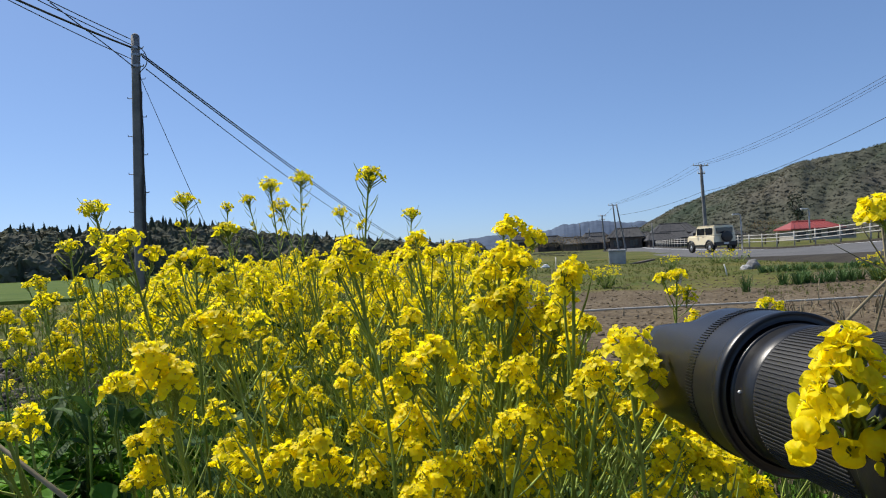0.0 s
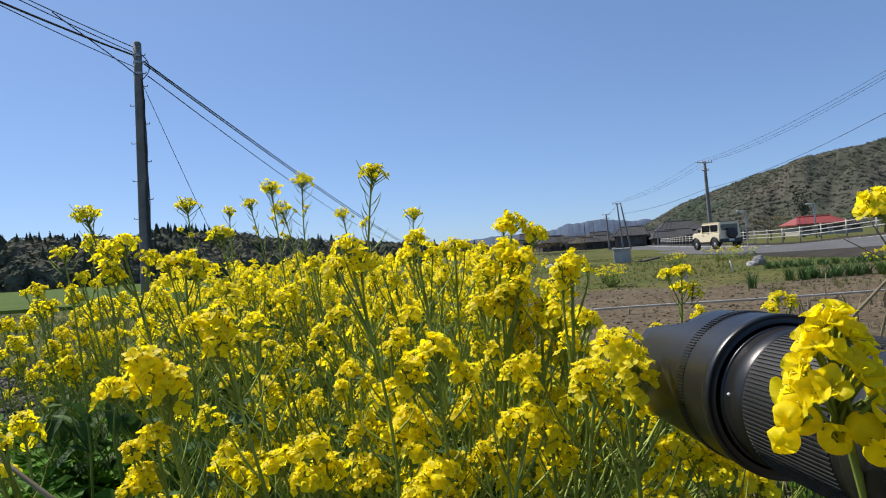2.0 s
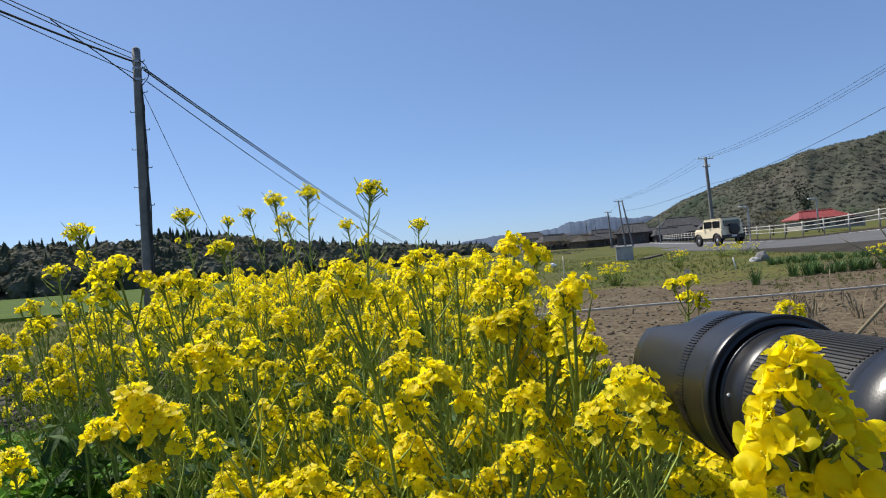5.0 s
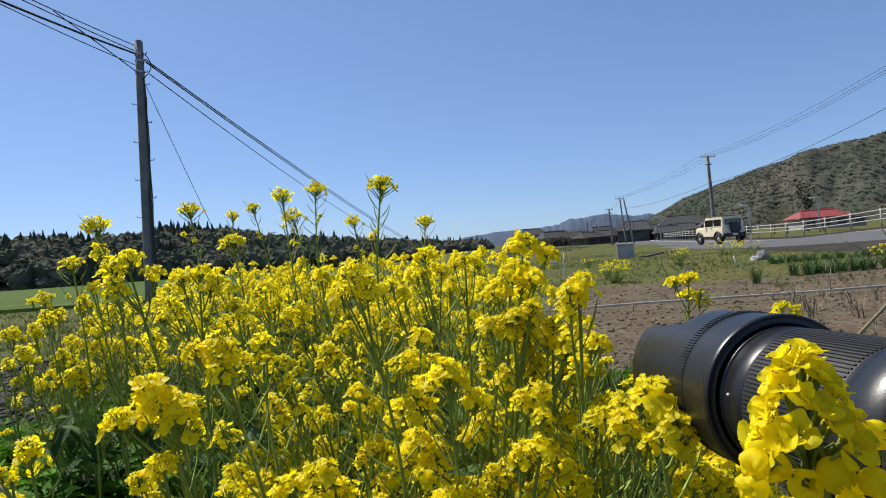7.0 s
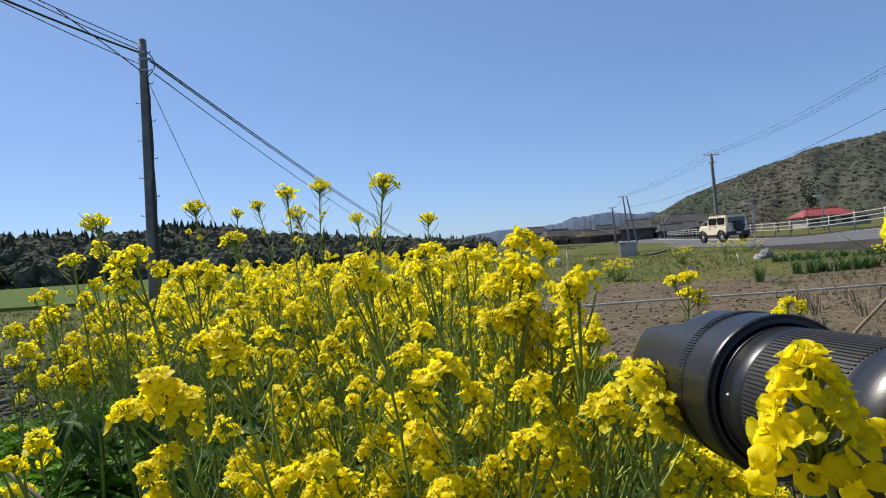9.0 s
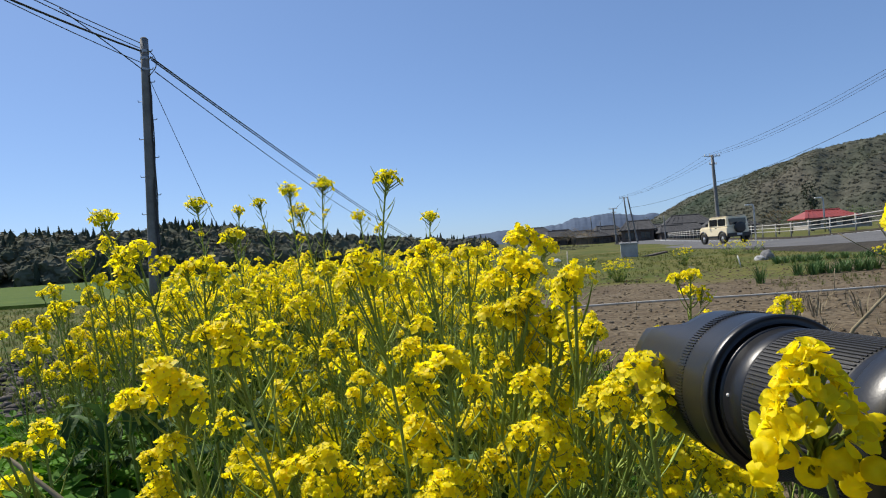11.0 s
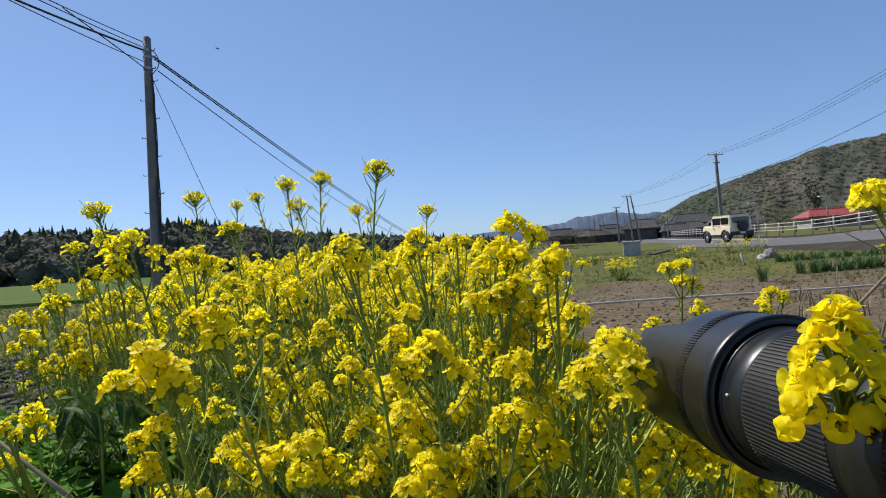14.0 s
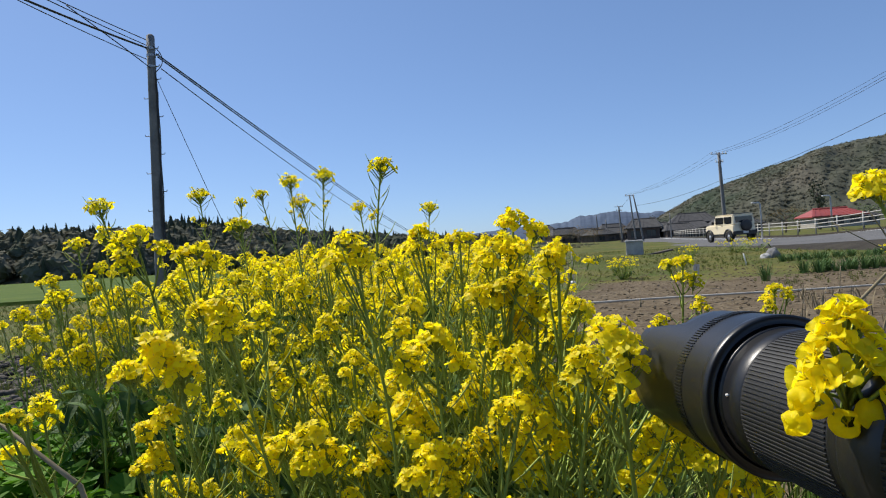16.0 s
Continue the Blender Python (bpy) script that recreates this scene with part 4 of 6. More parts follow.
def make_lens():
    """Axis along +Z of the thing towards the subject; z = 0 at the back rim of the hood."""
    base = new("camera_lens")
    tagged(base, "long black zoom lens with ribbed rubber rings and petal hood", "camera lens")
    R = 0.043
    # petal hood: a tube whose front edge runs in two long and two short lobes
    seg, rows = 96, 10
    b = Build()
    for inner in (0, 1):
        verts = []
        for k in range(rows + 1):
            for s in range(seg):
                a = 2 * math.pi * s / seg
                front = 0.080 + 0.021 * max(-1, min(1, 5 * (math.cos(2 * a) + 0.1)))
                u = k / rows
                r = R * (1.0 - 0.02 * math.sin(u * 1.5)) - 0.0022 * inner
                verts.append(Vector((r * math.cos(a), r * math.sin(a), 0.004 + (front - 0.004) * u)))
        fs = [(k * seg + s, k * seg + (s + 1) % seg, (k + 1) * seg + (s + 1) % seg, (k + 1) * seg + s) for k in range(rows) for s in range(seg)]
        b.add(verts, fs if not inner else [f[::-1] for f in fs])
    o = (rows + 1) * seg
    b.f.extend([(rows * seg + s, rows * seg + (s + 1) % seg, o + rows * seg + (s + 1) % seg, o + rows * seg + s) for s in range(seg)])
    b.i.extend([0] * seg)
    hood = part("hood", b.mesh("hood", [M_BLACKLENS]), None, base, "matt black petal-shaped lens hood")
    ribs(hood, R * 0.992, 0.026, 0.034, 150, 0.0007, M_BLACKLENS)

    def turned(name, prof, material, label=""):
        ob = part(name, lathe(prof, 96).mesh(name, [material]), None, base, label)
        return ob
    turned("hood_rim", [(R - 0.0025, 0.006), (R, 0.0045), (R + 0.0003, 0.002), (R + 0.0003, -0.0018), (R - 0.0003, -0.0024), (R - 0.0010, -0.0024), (R - 0.0036, -0.0010), (R - 0.0040, -0.0022), (R - 0.0046, -0.0022), (R - 0.0052, 0.001), (R - 0.0075, 0.001)], M_BLACKLENS, "glossy rounded back rim of the hood")
    turned("front_barrel", [(R - 0.0072, 0.01), (R - 0.0072, -0.0012), (R - 0.0058, -0.0018), (R - 0.0056, -0.0050), (R - 0.0062, -0.0056), (R - 0.0068, -0.0056), (R - 0.0068, -0.0066), (R - 0.0060, -0.0072), (R - 0.0058, -0.022), (R - 0.0064, -0.0228)], M_BLACKLENS)
    ring = turned("focus_ring", [(R - 0.0068, -0.0225), (R - 0.0062, -0.0232), (R - 0.0062, -0.083), (R - 0.007, -0.084)], M_RUBBER, "ribbed black rubber grip ring")
    ribs(ring, R - 0.0062, -0.082, -0.0240, 110, 0.0006, M_RUBBER, 0.55)
    turned("middle_barrel", [(R - 0.0062, -0.083), (R - 0.0062, -0.090), (R - 0.003, -0.092), (R - 0.0012, -0.095), (R - 0.0012, -0.112), (R - 0.003, -0.1135)], M_BLACKLENS)
    ring2 = turned("zoom_ring", [(R - 0.004, -0.113), (R - 0.0022, -0.114), (R - 0.0022, -0.165), (R - 0.004, -0.166)], M_RUBBER, "ribbed black rubber grip ring")
    ribs(ring2, R - 0.0022, -0.164, -0.115, 110, 0.0009, M_RUBBER, 0.55)
    turned("rear_barrel", [(R - 0.004, -0.1655), (R - 0.004, -0.20), (R - 0.008, -0.205), (R - 0.010, -0.235), (0.0, -0.235)], M_BLACKLENS)
    turned("front_glass", [(R - 0.006, 0.004), (0.02, 0.006), (0.0, 0.0065)], M_GLASS, "dark coated front glass")
    # small white index mark on the barrel
    bm = bmesh.new()
    bmesh.ops.create_icosphere(bm, subdivisions=2, radius=0.0009)
    a = radians(186)
    bmesh.ops.translate(bm, vec=((R - 0.0058) * math.cos(a), (R - 0.0058) * math.sin(a), -0.012), verts=bm.verts)
    part("index_mark", bm, M_WHITE, base, "small white index dot")
    return base


LENS = make_lens()
# its place before the camera: back rim, and the turn of its axis
LENS_OFFSET = Matrix.Translation((0.1785, -0.0777, -0.32)) @ pose(0, 0, 0, 180 - 2.7, 4.1, 0)


# ---- utility poles and cables ----
def pole(x, y, z0, top, r0, r1, lean=(0, 0), arms=(), steps=False, label="grey concrete utility pole", material=None):
    base = new("utility_pole")
    base.matrix_basis = pose(x, y, z0 - 0.3)
    tagged(base, label, "utility pole", "utility poles along the road")
    h = top - z0 + 0.3
    tip = Vector((lean[0], lean[1], h))
    b = Build()
    b.tube([Vector((0, 0, 0)).lerp(tip, k / 6) for k in range(7)], r0, r1, 16)
    b.tube([tip, tip + Vector((0, 0, 0.03)), tip + Vector((0, 0, 0.05))], r1, r1 * 0.5, 16)
    part("post", b.mesh("post", [material or M_POLE]), None, base)
    for s, w, dirx, diry in arms:
        c = tip * s
        d = Vector((dirx, diry, 0)).normalized()
        ab = Build()
        ab.tube([c - d * w / 2, c + d * w / 2], 0.04, 0.04, 6)
        part("crossarm", ab, M_STEEL, base)
        for q in (-0.45, -0.15, 0.25, 0.45):
            ib = Build()
            ib.tube([c + d * w * q, c + d * w * q + Vector((0, 0, 0.10)), c + d * w * q + Vector((0, 0, 0.22))], 0.05, 0.03, 6)
            part("insulator", ib, M_WHITE, base)
    if steps:
        for k in range(9):
            s = 0.30 + 0.068 * k
            c = tip * s
            r = r0 + (r1 - r0) * s
            sb = Build()
            side = -1 if k % 2 else 1
            sb.tube([c + Vector((side * r * 0.8, 0, 0)), c + Vector((side * (r + 0.12), 0, 0)), c + Vector((side * (r + 0.125), 0, 0.04))], 0.011, 0.011, 5)
            part("climbing_step", sb, M_CABLE, base)
        for s in (0.955, 0.93, 0.89):
            c = tip * s
            r = r0 + (r1 - r0) * s
            bb = lathe([(r + 0.004, -0.03), (r + 0.012, -0.03), (r + 0.012, 0.03), (r + 0.004, 0.03)], 16)
            for v in bb.v:
                v += c
            part("band", bb, M_STEEL, base)
            hb = Build()
            hb.tube([c + Vector((r, -0.02, 0)), c + Vector((r + 0.10, -0.05, -0.02)), c + Vector((r + 0.13, -0.05, 0.03))], 0.018, 0.012, 6)
            part("cable_hook", hb, M_STEEL, base)
        # conduits down one side
        for off, s0, s1, rr in ((0.0, 0.06, 0.86, 0.019), (0.05, 0.06, 0.80, 0.014), (-0.05, 0.06, 0.50, 0.024)):
            cb = Build()
            pts = []
            for k in range(13):
                s = s0 + (s1 - s0) * k / 12
                r = r0 + (r1 - r0) * s
                pts.append(tip * s + Vector((r + 0.018 + 0.012 * math.sin(k * 1.9 + off * 50), off - 0.04, 0)))
            cb.tube(pts, rr, rr, 6)
            part("conduit", cb, M_CABLE, base)
    return base


def cable(p, q, sag, r, label="black overhead cable"):
    p, q = Vector(p), Vector(q)
    b = Build()
    b.tube([p.lerp(q, k / 24) - Vector((0, 0, 4 * sag * (k / 24) * (1 - k / 24))) for k in range(25)], r, r, 5)
    tagged(new("overhead_cable", b.mesh("overhead_cable", [M_CABLE])), label, "cable", "overhead cables")


PX, PY = -7.81, 15.7
pole(PX, PY, 0.0, 6.83, 0.155, 0.098, lean=(0.19, -0.1), steps=True, label="dark concrete utility pole with climbing steps and conduits")
T = Vector((PX + 0.19, PY - 0.1, 6.8))
for p0, far, sag, r in (((-7.48, 15.58, 6.36), (-4.5, 62, 2.4), 0.25, 0.020), ((-7.45, 15.58, 6.28), (-4.3, 62, 2.1), 0.28, 0.020), ((-7.38, 15.58, 5.97), (-4.8, 62, 1.9), 0.55, 0.014)):
    cable(p0, far, sag, r, "black overhead cable leaving the pole")
for p0, near, sag, r in (((-7.72, 15.58, 6.74), (-9.36, 6.98, 6.95), 0.10, 0.012), ((-7.72, 15.58, 6.60), (-9.36, 6.98, 6.98), 0.12, 0.012), ((-7.72, 15.58, 6.53), (-9.38, 6.98, 6.55), 0.12, 0.026), ((-7.72, 15.58, 6.23), (-9.37, 6.98, 6.83), 0.14, 0.011)):
    cable(p0, near, sag, r, "black overhead cable arriving at the pole")
cable(T + Vector((0.05, -0.05, -0.9)), (-6.0, 17.6, 0.0), 0.05, 0.008, "thin steel guy wire of the pole")
b = Build()
b.tube([T + Vector((-0.9, -2.0, 0.12)), T + Vector((-0.35, -0.7, -0.45)), T + Vector((-0.02, -0.1, -0.80))], 0.014, 0.014, 5)
tagged(new("overhead_cable", b.mesh("overhead_cable", [M_CABLE])), "black drop cable slung to the pole", "cable", "overhead cables")
b = Build()
b.tube([T + Vector((0.08 + 0.22 * math.sin(k * math.pi / 8), -0.05, -0.25 - 0.09 * k + 0.02 * math.sin(k))) for k in range(9)], 0.012, 0.012, 5)
tagged(new("overhead_cable", b.mesh("overhead_cable", [M_CABLE])), "black slack cable loop at the pole head", "cable", "overhead cables")

# ---- off-road car on the road ----
def wheel(parent, x, y, z, side):
    w = new("wheel")
    w.parent = parent
    prof = [(0.20, -0.085), (0.30, -0.09), (0.335, -0.075), (0.342, 0.0), (0.335, 0.075), (0.30, 0.09), (0.20, 0.085)]
    tb = lathe(prof, 28)
    for k in range(36):
        a = k * 2 * math.pi / 36
        c = Vector((0.34 * math.cos(a), 0.34 * math.sin(a), 0))
        t = Vector((-math.sin(a), math.cos(a), 0)) * 0.014
        tb.add([c + t + Vector((0, 0, -0.07)), c - t + Vector((0, 0, -0.07)), c * 1.03 - t, c * 1.03 + t, c + t + Vector((0, 0, 0.07)), c - t + Vector((0, 0, 0.07))], [(0, 1, 2, 3), (3, 2, 5, 4)])
    tyre = new("tyre", tb.mesh("tyre", [M_TYRE]))
    rb = lathe([(0.20, -0.05), (0.19, 0.03), (0.16, 0.05), (0.07, 0.045), (0.06, 0.07), (0.0, 0.07)], 20)
    rim = new("rim", rb.mesh("rim", [M_STEEL]))
    w.matrix_basis = pose(x, y, z) @ pose(0, 0, 0, 0, 90 * side, 0)
    tyre.parent = w
    rim.parent = w
    return w


def make_car():
    """Boxy off-road car, nose along +Y, wheels on z = 0."""
    car = new("off_road_car")
    tagged(car, "cream boxy off-road car with black trim and spare wheel", "car")
    part("body", bevel_box(-0.74, -1.62, 0.48, 0.74, 1.62, 1.08, 0.05, 3), M_CREAM, car, "cream painted body")
    part("bonnet", bevel_box(-0.66, 0.62, 1.06, 0.66, 1.58, 1.13, 0.03, 3), M_CREAM, car)
    # cabin with slightly leaning sides
    bm = bevel_box(-0.72, -1.60, 1.06, 0.72, 0.66, 1.70, 0.05, 3)
    for v in bm.verts:
        if v.co.z > 1.2:
            v.co.x *= 0.93
            if v.co.y > 0:
                v.co.y -= 0.28 * (v.co.z - 1.1)
            else:
                v.co.y += 0.05
    part("cabin", bm, M_CREAM, car)
    part("roof", bevel_box(-0.66, -1.53, 1.685, 0.66, 0.42, 1.735, 0.02, 2), M_CREAM, car)
    for s in (-1, 1):
        for y0, y1 in ((-1.42, -0.62), (-0.52, 0.40)):
            part("side_window", bevel_box(s * 0.715 - 0.02, y0, 1.16, s * 0.715 + 0.02, y1, 1.59, 0.015, 2), M_CARGLASS, car)
        part("side_sill", bevel_box(s * 0.74 - 0.04, -0.72, 0.40, s * 0.74 + 0.04, 0.66, 0.52, 0.02, 2), M_BLACKP, car)
        part("side_mirror", bevel_box(s * 0.88 - 0.09, 0.38, 1.18, s * 0.88 + 0.09, 0.46, 1.34, 0.02, 2), M_BLACKP, car)
        part("door_handle", bevel_box(s * 0.745 - 0.02, -0.44, 1.02, s * 0.745 + 0.02, -0.30, 1.05, 0.006, 1), M_BLACKP, car)
        part("tail_lamp", bevel_box(s * 0.62 - 0.07, -1.71, 0.55, s * 0.62 + 0.07, -1.66, 0.63, 0.01, 1), M_REDLAMP, car)
        for y in (-1.08, 1.12):
            ab = Build()
            ab.tube([Vector((s * 0.77, y + 0.44 * math.cos(a), 0.36 + 0.44 * math.sin(a))) for a in np.linspace(-0.15, 3.29, 13)], 0.055, 0.055, 6)
            part("wheel_arch", ab.mesh("wheel_arch", [M_BLACKP]), None, car, "black plastic wheel arch")
            wheel(car, s * 0.71, y, 0.345, s)
    part("rear_window", bevel_box(-0.56, -1.60, 1.18, 0.56, -1.53, 1.58, 0.02, 2), M_CARGLASS, car)
    part("windscreen", bevel_box(-0.58, 0.50, 1.16, 0.58, 0.60, 1.54, 0.02, 2), M_CARGLASS, car)
    part("rear_bumper", bevel_box(-0.76, -1.74, 0.44, 0.76, -1.56, 0.68, 0.04, 2), M_BLACKP, car)
    part("front_bumper", bevel_box(-0.76, 1.56, 0.42, 0.76, 1.76, 0.68, 0.04, 2), M_BLACKP, car)
    part("number_plate", bevel_box(-0.17, -1.752, 0.53, 0.17, -1.738, 0.67, 0.004, 1), M_WHITE, car)
    part("roof_rail", bevel_box(-0.55, -1.3, 1.74, 0.55, 0.2, 1.79, 0.02, 1), M_BLACKP, car, "black roof rack")
    sp = wheel(car, 0, 0, 0, 1)
    sp.name = "spare_wheel"
    sp.matrix_basis = pose(0.05, -1.74, 1.00, 90, 0, 0)
    cv = lathe([(0.0, 0.10), (0.25, 0.10), (0.345, 0.085), (0.35, -0.06)], 28)
    cover = new("cover", cv.mesh("cover", [M_BLACKP]))
    cover.parent = sp
    return car


make_car().matrix_basis = pose(17.55, 39.9, 0.04, 0, -1.0, 7)


# ---- guard rail along the far side of the road ----
def make_guard_rail():
    base = new("guard_rail")
    tagged(base, "pale painted pipe guard rail on steel posts", "guard rail")
    n = len(ROAD_LINE)
    walked = [0.0]
    for k in range(1, n):
        walked.append(walked[-1] + (ROAD_LINE[k] - ROAD_LINE[k - 1]).length)
    for h in (0.42, 0.66, 0.90):
        b = Build()
        b.tube([road_offset(k, 5.5, h + 0.12) for k in range(n - 12)], 0.03, 0.03, 6)
        part("rail", b.mesh("rail", [M_RAIL]), None, base)
    d, k = 0.0, 0
    pb = Build()
    pb.tube([(0, 0, 0), (0, 0, 1.02)], 0.042, 0.042, 8)
    me = pb.mesh("post", [M_RAIL])
    while d < 120:
        while k < n - 2 and walked[k + 1] < d:
            k += 1
        p = road_offset(k, 5.5, 0.1).lerp(road_offset(k + 1, 5.5, 0.1), (d - walked[k]) / (walked[k + 1] - walked[k]))
        ob = new("post", me)
        ob.parent = base
        ob.matrix_basis = Matrix.Translation(p)
        d += 2.5


make_guard_rail()


# ---- poles, lamps and cables along the road ----
pole(24.9, 57.5, -0.1, 7.95, 0.19, 0.13, lean=(-0.25, 0), arms=((0.99, 1.7, 1, 0.25), (0.90, 0.8, 1, 0.25)), label="concrete utility pole with steel crossarm and insulators")
pole(21.9, 76, -0.15, 5.75, 0.11, 0.08, lean=(-0.5, 0), arms=((0.985, 1.3, 1, 0.3),), label="leaning concrete utility pole with crossarm")
pole(23.0, 76.5, -0.15, 5.75, 0.11, 0.08, lean=(-1.0, 0), label="plain concrete strut pole leaning on its neighbour")
pole(25.6, 96.4, -0.15, 5.4, 0.16, 0.11, lean=(-0.25, 0), arms=((0.985, 1.5, 1, 0.3), (0.88, 1.0, 1, 0.3)), label="far concrete utility pole with two crossarms")
pole(36.3, 150, -0.3, 4.8, 0.15, 0.11, lean=(-0.2, 0), label="far slim utility pole by the houses")
pole(34.6, 152, -0.3, 6.2, 0.15, 0.11, lean=(-0.3, 0), label="far slim utility pole by the houses")
pole(29.0, 84, -0.2, 3.4, 0.10, 0.07, lean=(-0.1, 0), label="short slim pole beside the road")
for dx, dz in ((-0.7, 0.15), (0.1, 0.15), (0.7, 0.15)):
    cable((24.65 + dx, 57.5, 7.85 + dz), (20.2 + dx * 0.5, 19.0 + dx, 8.9 + 0.45 * dz), 0.8, 0.010, "black power cable between two poles")
    cable((24.65 + dx, 57.5, 7.85 + dz), (21.55 + dx * 0.8, 76, 5.7 + dz), 0.45, 0.010, "black power cable between two poles")
cable((24.7, 57.4, 5.4), (19.6, 20.5, 6.9), 0.7, 0.014, "black telephone cable between two poles")
cable((24.7, 57.4, 5.4), (22.0, 76, 4.4), 0.35, 0.016, "black telephone cable between two poles")
cable((21.5, 76, 5.7), (25.3, 96.4, 5.3), 0.3, 0.014, "black power cable between two poles")


def street_lamp(x, y, z0, top, label):
    base = new("street_lamp")
    base.matrix_basis = pose(x, y, z0)
    tagged(base, label, "street lamp")
    b = Build()
    h = top - z0
    b.tube([(0, 0, 0), (-0.02, 0, h * 0.6), (-0.04, 0, h - 0.1), (-0.14, 0, h)], 0.06, 0.045, 8)
    part("post", b.mesh("post", [M_STEEL]), None, base)
    part("lamp_head", bevel_box(-0.62, -0.09, h - 0.05, -0.12, 0.09, h + 0.04, 0.025, 2), M_WHITE, base)


street_lamp(20.8, 42.4, 0.05, 2.55, "grey steel street lamp by the guard rail")
street_lamp(26.1, 43.3, 0.3, 2.75, "tall grey steel lamp post by the guard rail")


# ---- houses ----
def house(x, y, z, w, d, eave, ridge, turn, wall_m, roof_m, label, windows=3, hip=0.25, over=0.5):
    base = new("house")
    base.matrix_basis = pose(x, y, z, 0, 0, turn)
    tagged(base, label, "house")
    part("wall", bevel_box(-w / 2, -d / 2, 0, w / 2, d / 2, eave, 0.02, 1), wall_m, base)
    b = Build()
    e = over
    A = [Vector(v) for v in ((-w / 2 - e, -d / 2 - e, eave - 0.1), (w / 2 + e, -d / 2 - e, eave - 0.1), (w / 2 + e, d / 2 + e, eave - 0.1), (-w / 2 - e, d / 2 + e, eave - 0.1))]
    T2 = [Vector((-w / 2 * (1 - hip), 0, ridge)), Vector((w / 2 * (1 - hip), 0, ridge))]
    up = Vector((0, 0, 0.14))
    b.add(A + [p + up for p in A] + [p + up for p in T2], [(3, 2, 1, 0), (0, 1, 5, 4), (1, 2, 6, 5), (2, 3, 7, 6), (3, 0, 4, 7), (4, 5, 9, 8), (6, 7, 8, 9), (5, 6, 9), (7, 4, 8)])
    roof = part("roof", b, roof_m, base)
    rb = Build()
    rb.tube([T2[0] + up, T2[1] + up], 0.16, 0.16, 6)
    part("ridge", rb, roof_m, roof)
    for k in range(9):
        u = (k + 0.5) / 9
        p, q = A[0].lerp(A[1], u) + up, T2[0].lerp(T2[1], u) + up
        sb = Build()
        sb.tube([p + Vector((0, -0.02, 0.02)), q + Vector((0, 0, 0.02))], 0.05, 0.05, 4)
        part("roof_batten", sb, roof_m, roof)
    for k in range(windows):
        cx = -w / 2 + w * (k + 0.5) / windows
        win = part("window", bevel_box(cx - w / windows * 0.3, -d / 2 - 0.06, eave * 0.3, cx + w / windows * 0.3, -d / 2 + 0.02, eave * 0.82, 0.02, 1), M_WALLDARK, base)
        for s in (-1, 1):
            part("pane", bevel_box(cx + s * w / windows * 0.145 - w / windows * 0.125, -d / 2 - 0.085, eave * 0.34, cx + s * w / windows * 0.145 + w / windows * 0.125, -d / 2 - 0.055, eave * 0.78, 0.01, 1), M_WINDOW, win)
    return base


house(45.6, 76, 0.2, 5.2, 4.4, 1.40, 2.18, -8, M_WALLPALE, M_ROOFRED, "low pale house with a bright red metal roof", 3)
house(50.8, 79, 0.2, 3.2, 4.0, 1.2, 1.5, -8, M_WALLPALE, M_ROOFDARK, "low pale shed with a flat dark roof", 2)
house(48.5, 128, -0.5, 8.5, 7, 3.0, 4.8, -14, M_WALLDARK, M_ROOFDARK, "dark timber farmhouse with grey tiled roof", 3, 0.35, 0.7)
house(41.5, 130, -0.5, 6.5, 6, 2.1, 3.3, -10, M_WALLDARK, M_ROOFDARK, "dark timber barn with grey tiled roof", 3)
house(33.8, 112, -0.5, 5.5, 6, 2.4, 3.9, -20, M_WALLDARK, M_ROOFDARK, "dark timber farmhouse with dark tiled roof", 2)
house(38.5, 108, -0.5, 5.0, 5, 1.6, 2.6, -5, M_WALLDARK, M_ROOFDARK, "dark timber shed with grey tiled roof", 2)
for hx, hy, hw, he, hr, ht in ((25.5, 150, 7, 2.2, 3.6, 15), (31.5, 148, 6, 2.0, 3.2, -12), (36.0, 140, 6, 1.8, 3.0, 8), (44.5, 118, 6, 1.9, 3.0, -18), (52.5, 120, 6, 2.2, 3.4, -8), (40.0, 160, 7, 2.6, 4.2, 4), (30.0, 132, 5, 1.7, 2.7, 25), (57.5, 125, 6, 2.0, 3.0, -10)):
    house(hx, hy, -0.5, hw, 5.5, he, hr, ht, M_WALLDARK, M_ROOFDARK, "dark timber village house with tiled roof", 2)
house(29.0, 165, -0.5, 7, 6, 2.6, 4.0, 20, M_WALLDARK, M_ROOFDARK, "far dark house with tiled roof", 2)
house(37.0, 175, -0.5, 6, 6, 2.0, 3.4, -10, M_WALLDARK, M_ROOFDARK, "far dark house with tiled roof", 2)
house(21.5, 160, -0.5, 6.5, 6, 3.4, 4.9, 10, M_WALLPALE, M_ROOFDARK, "far pale house with dark gable roof", 2)


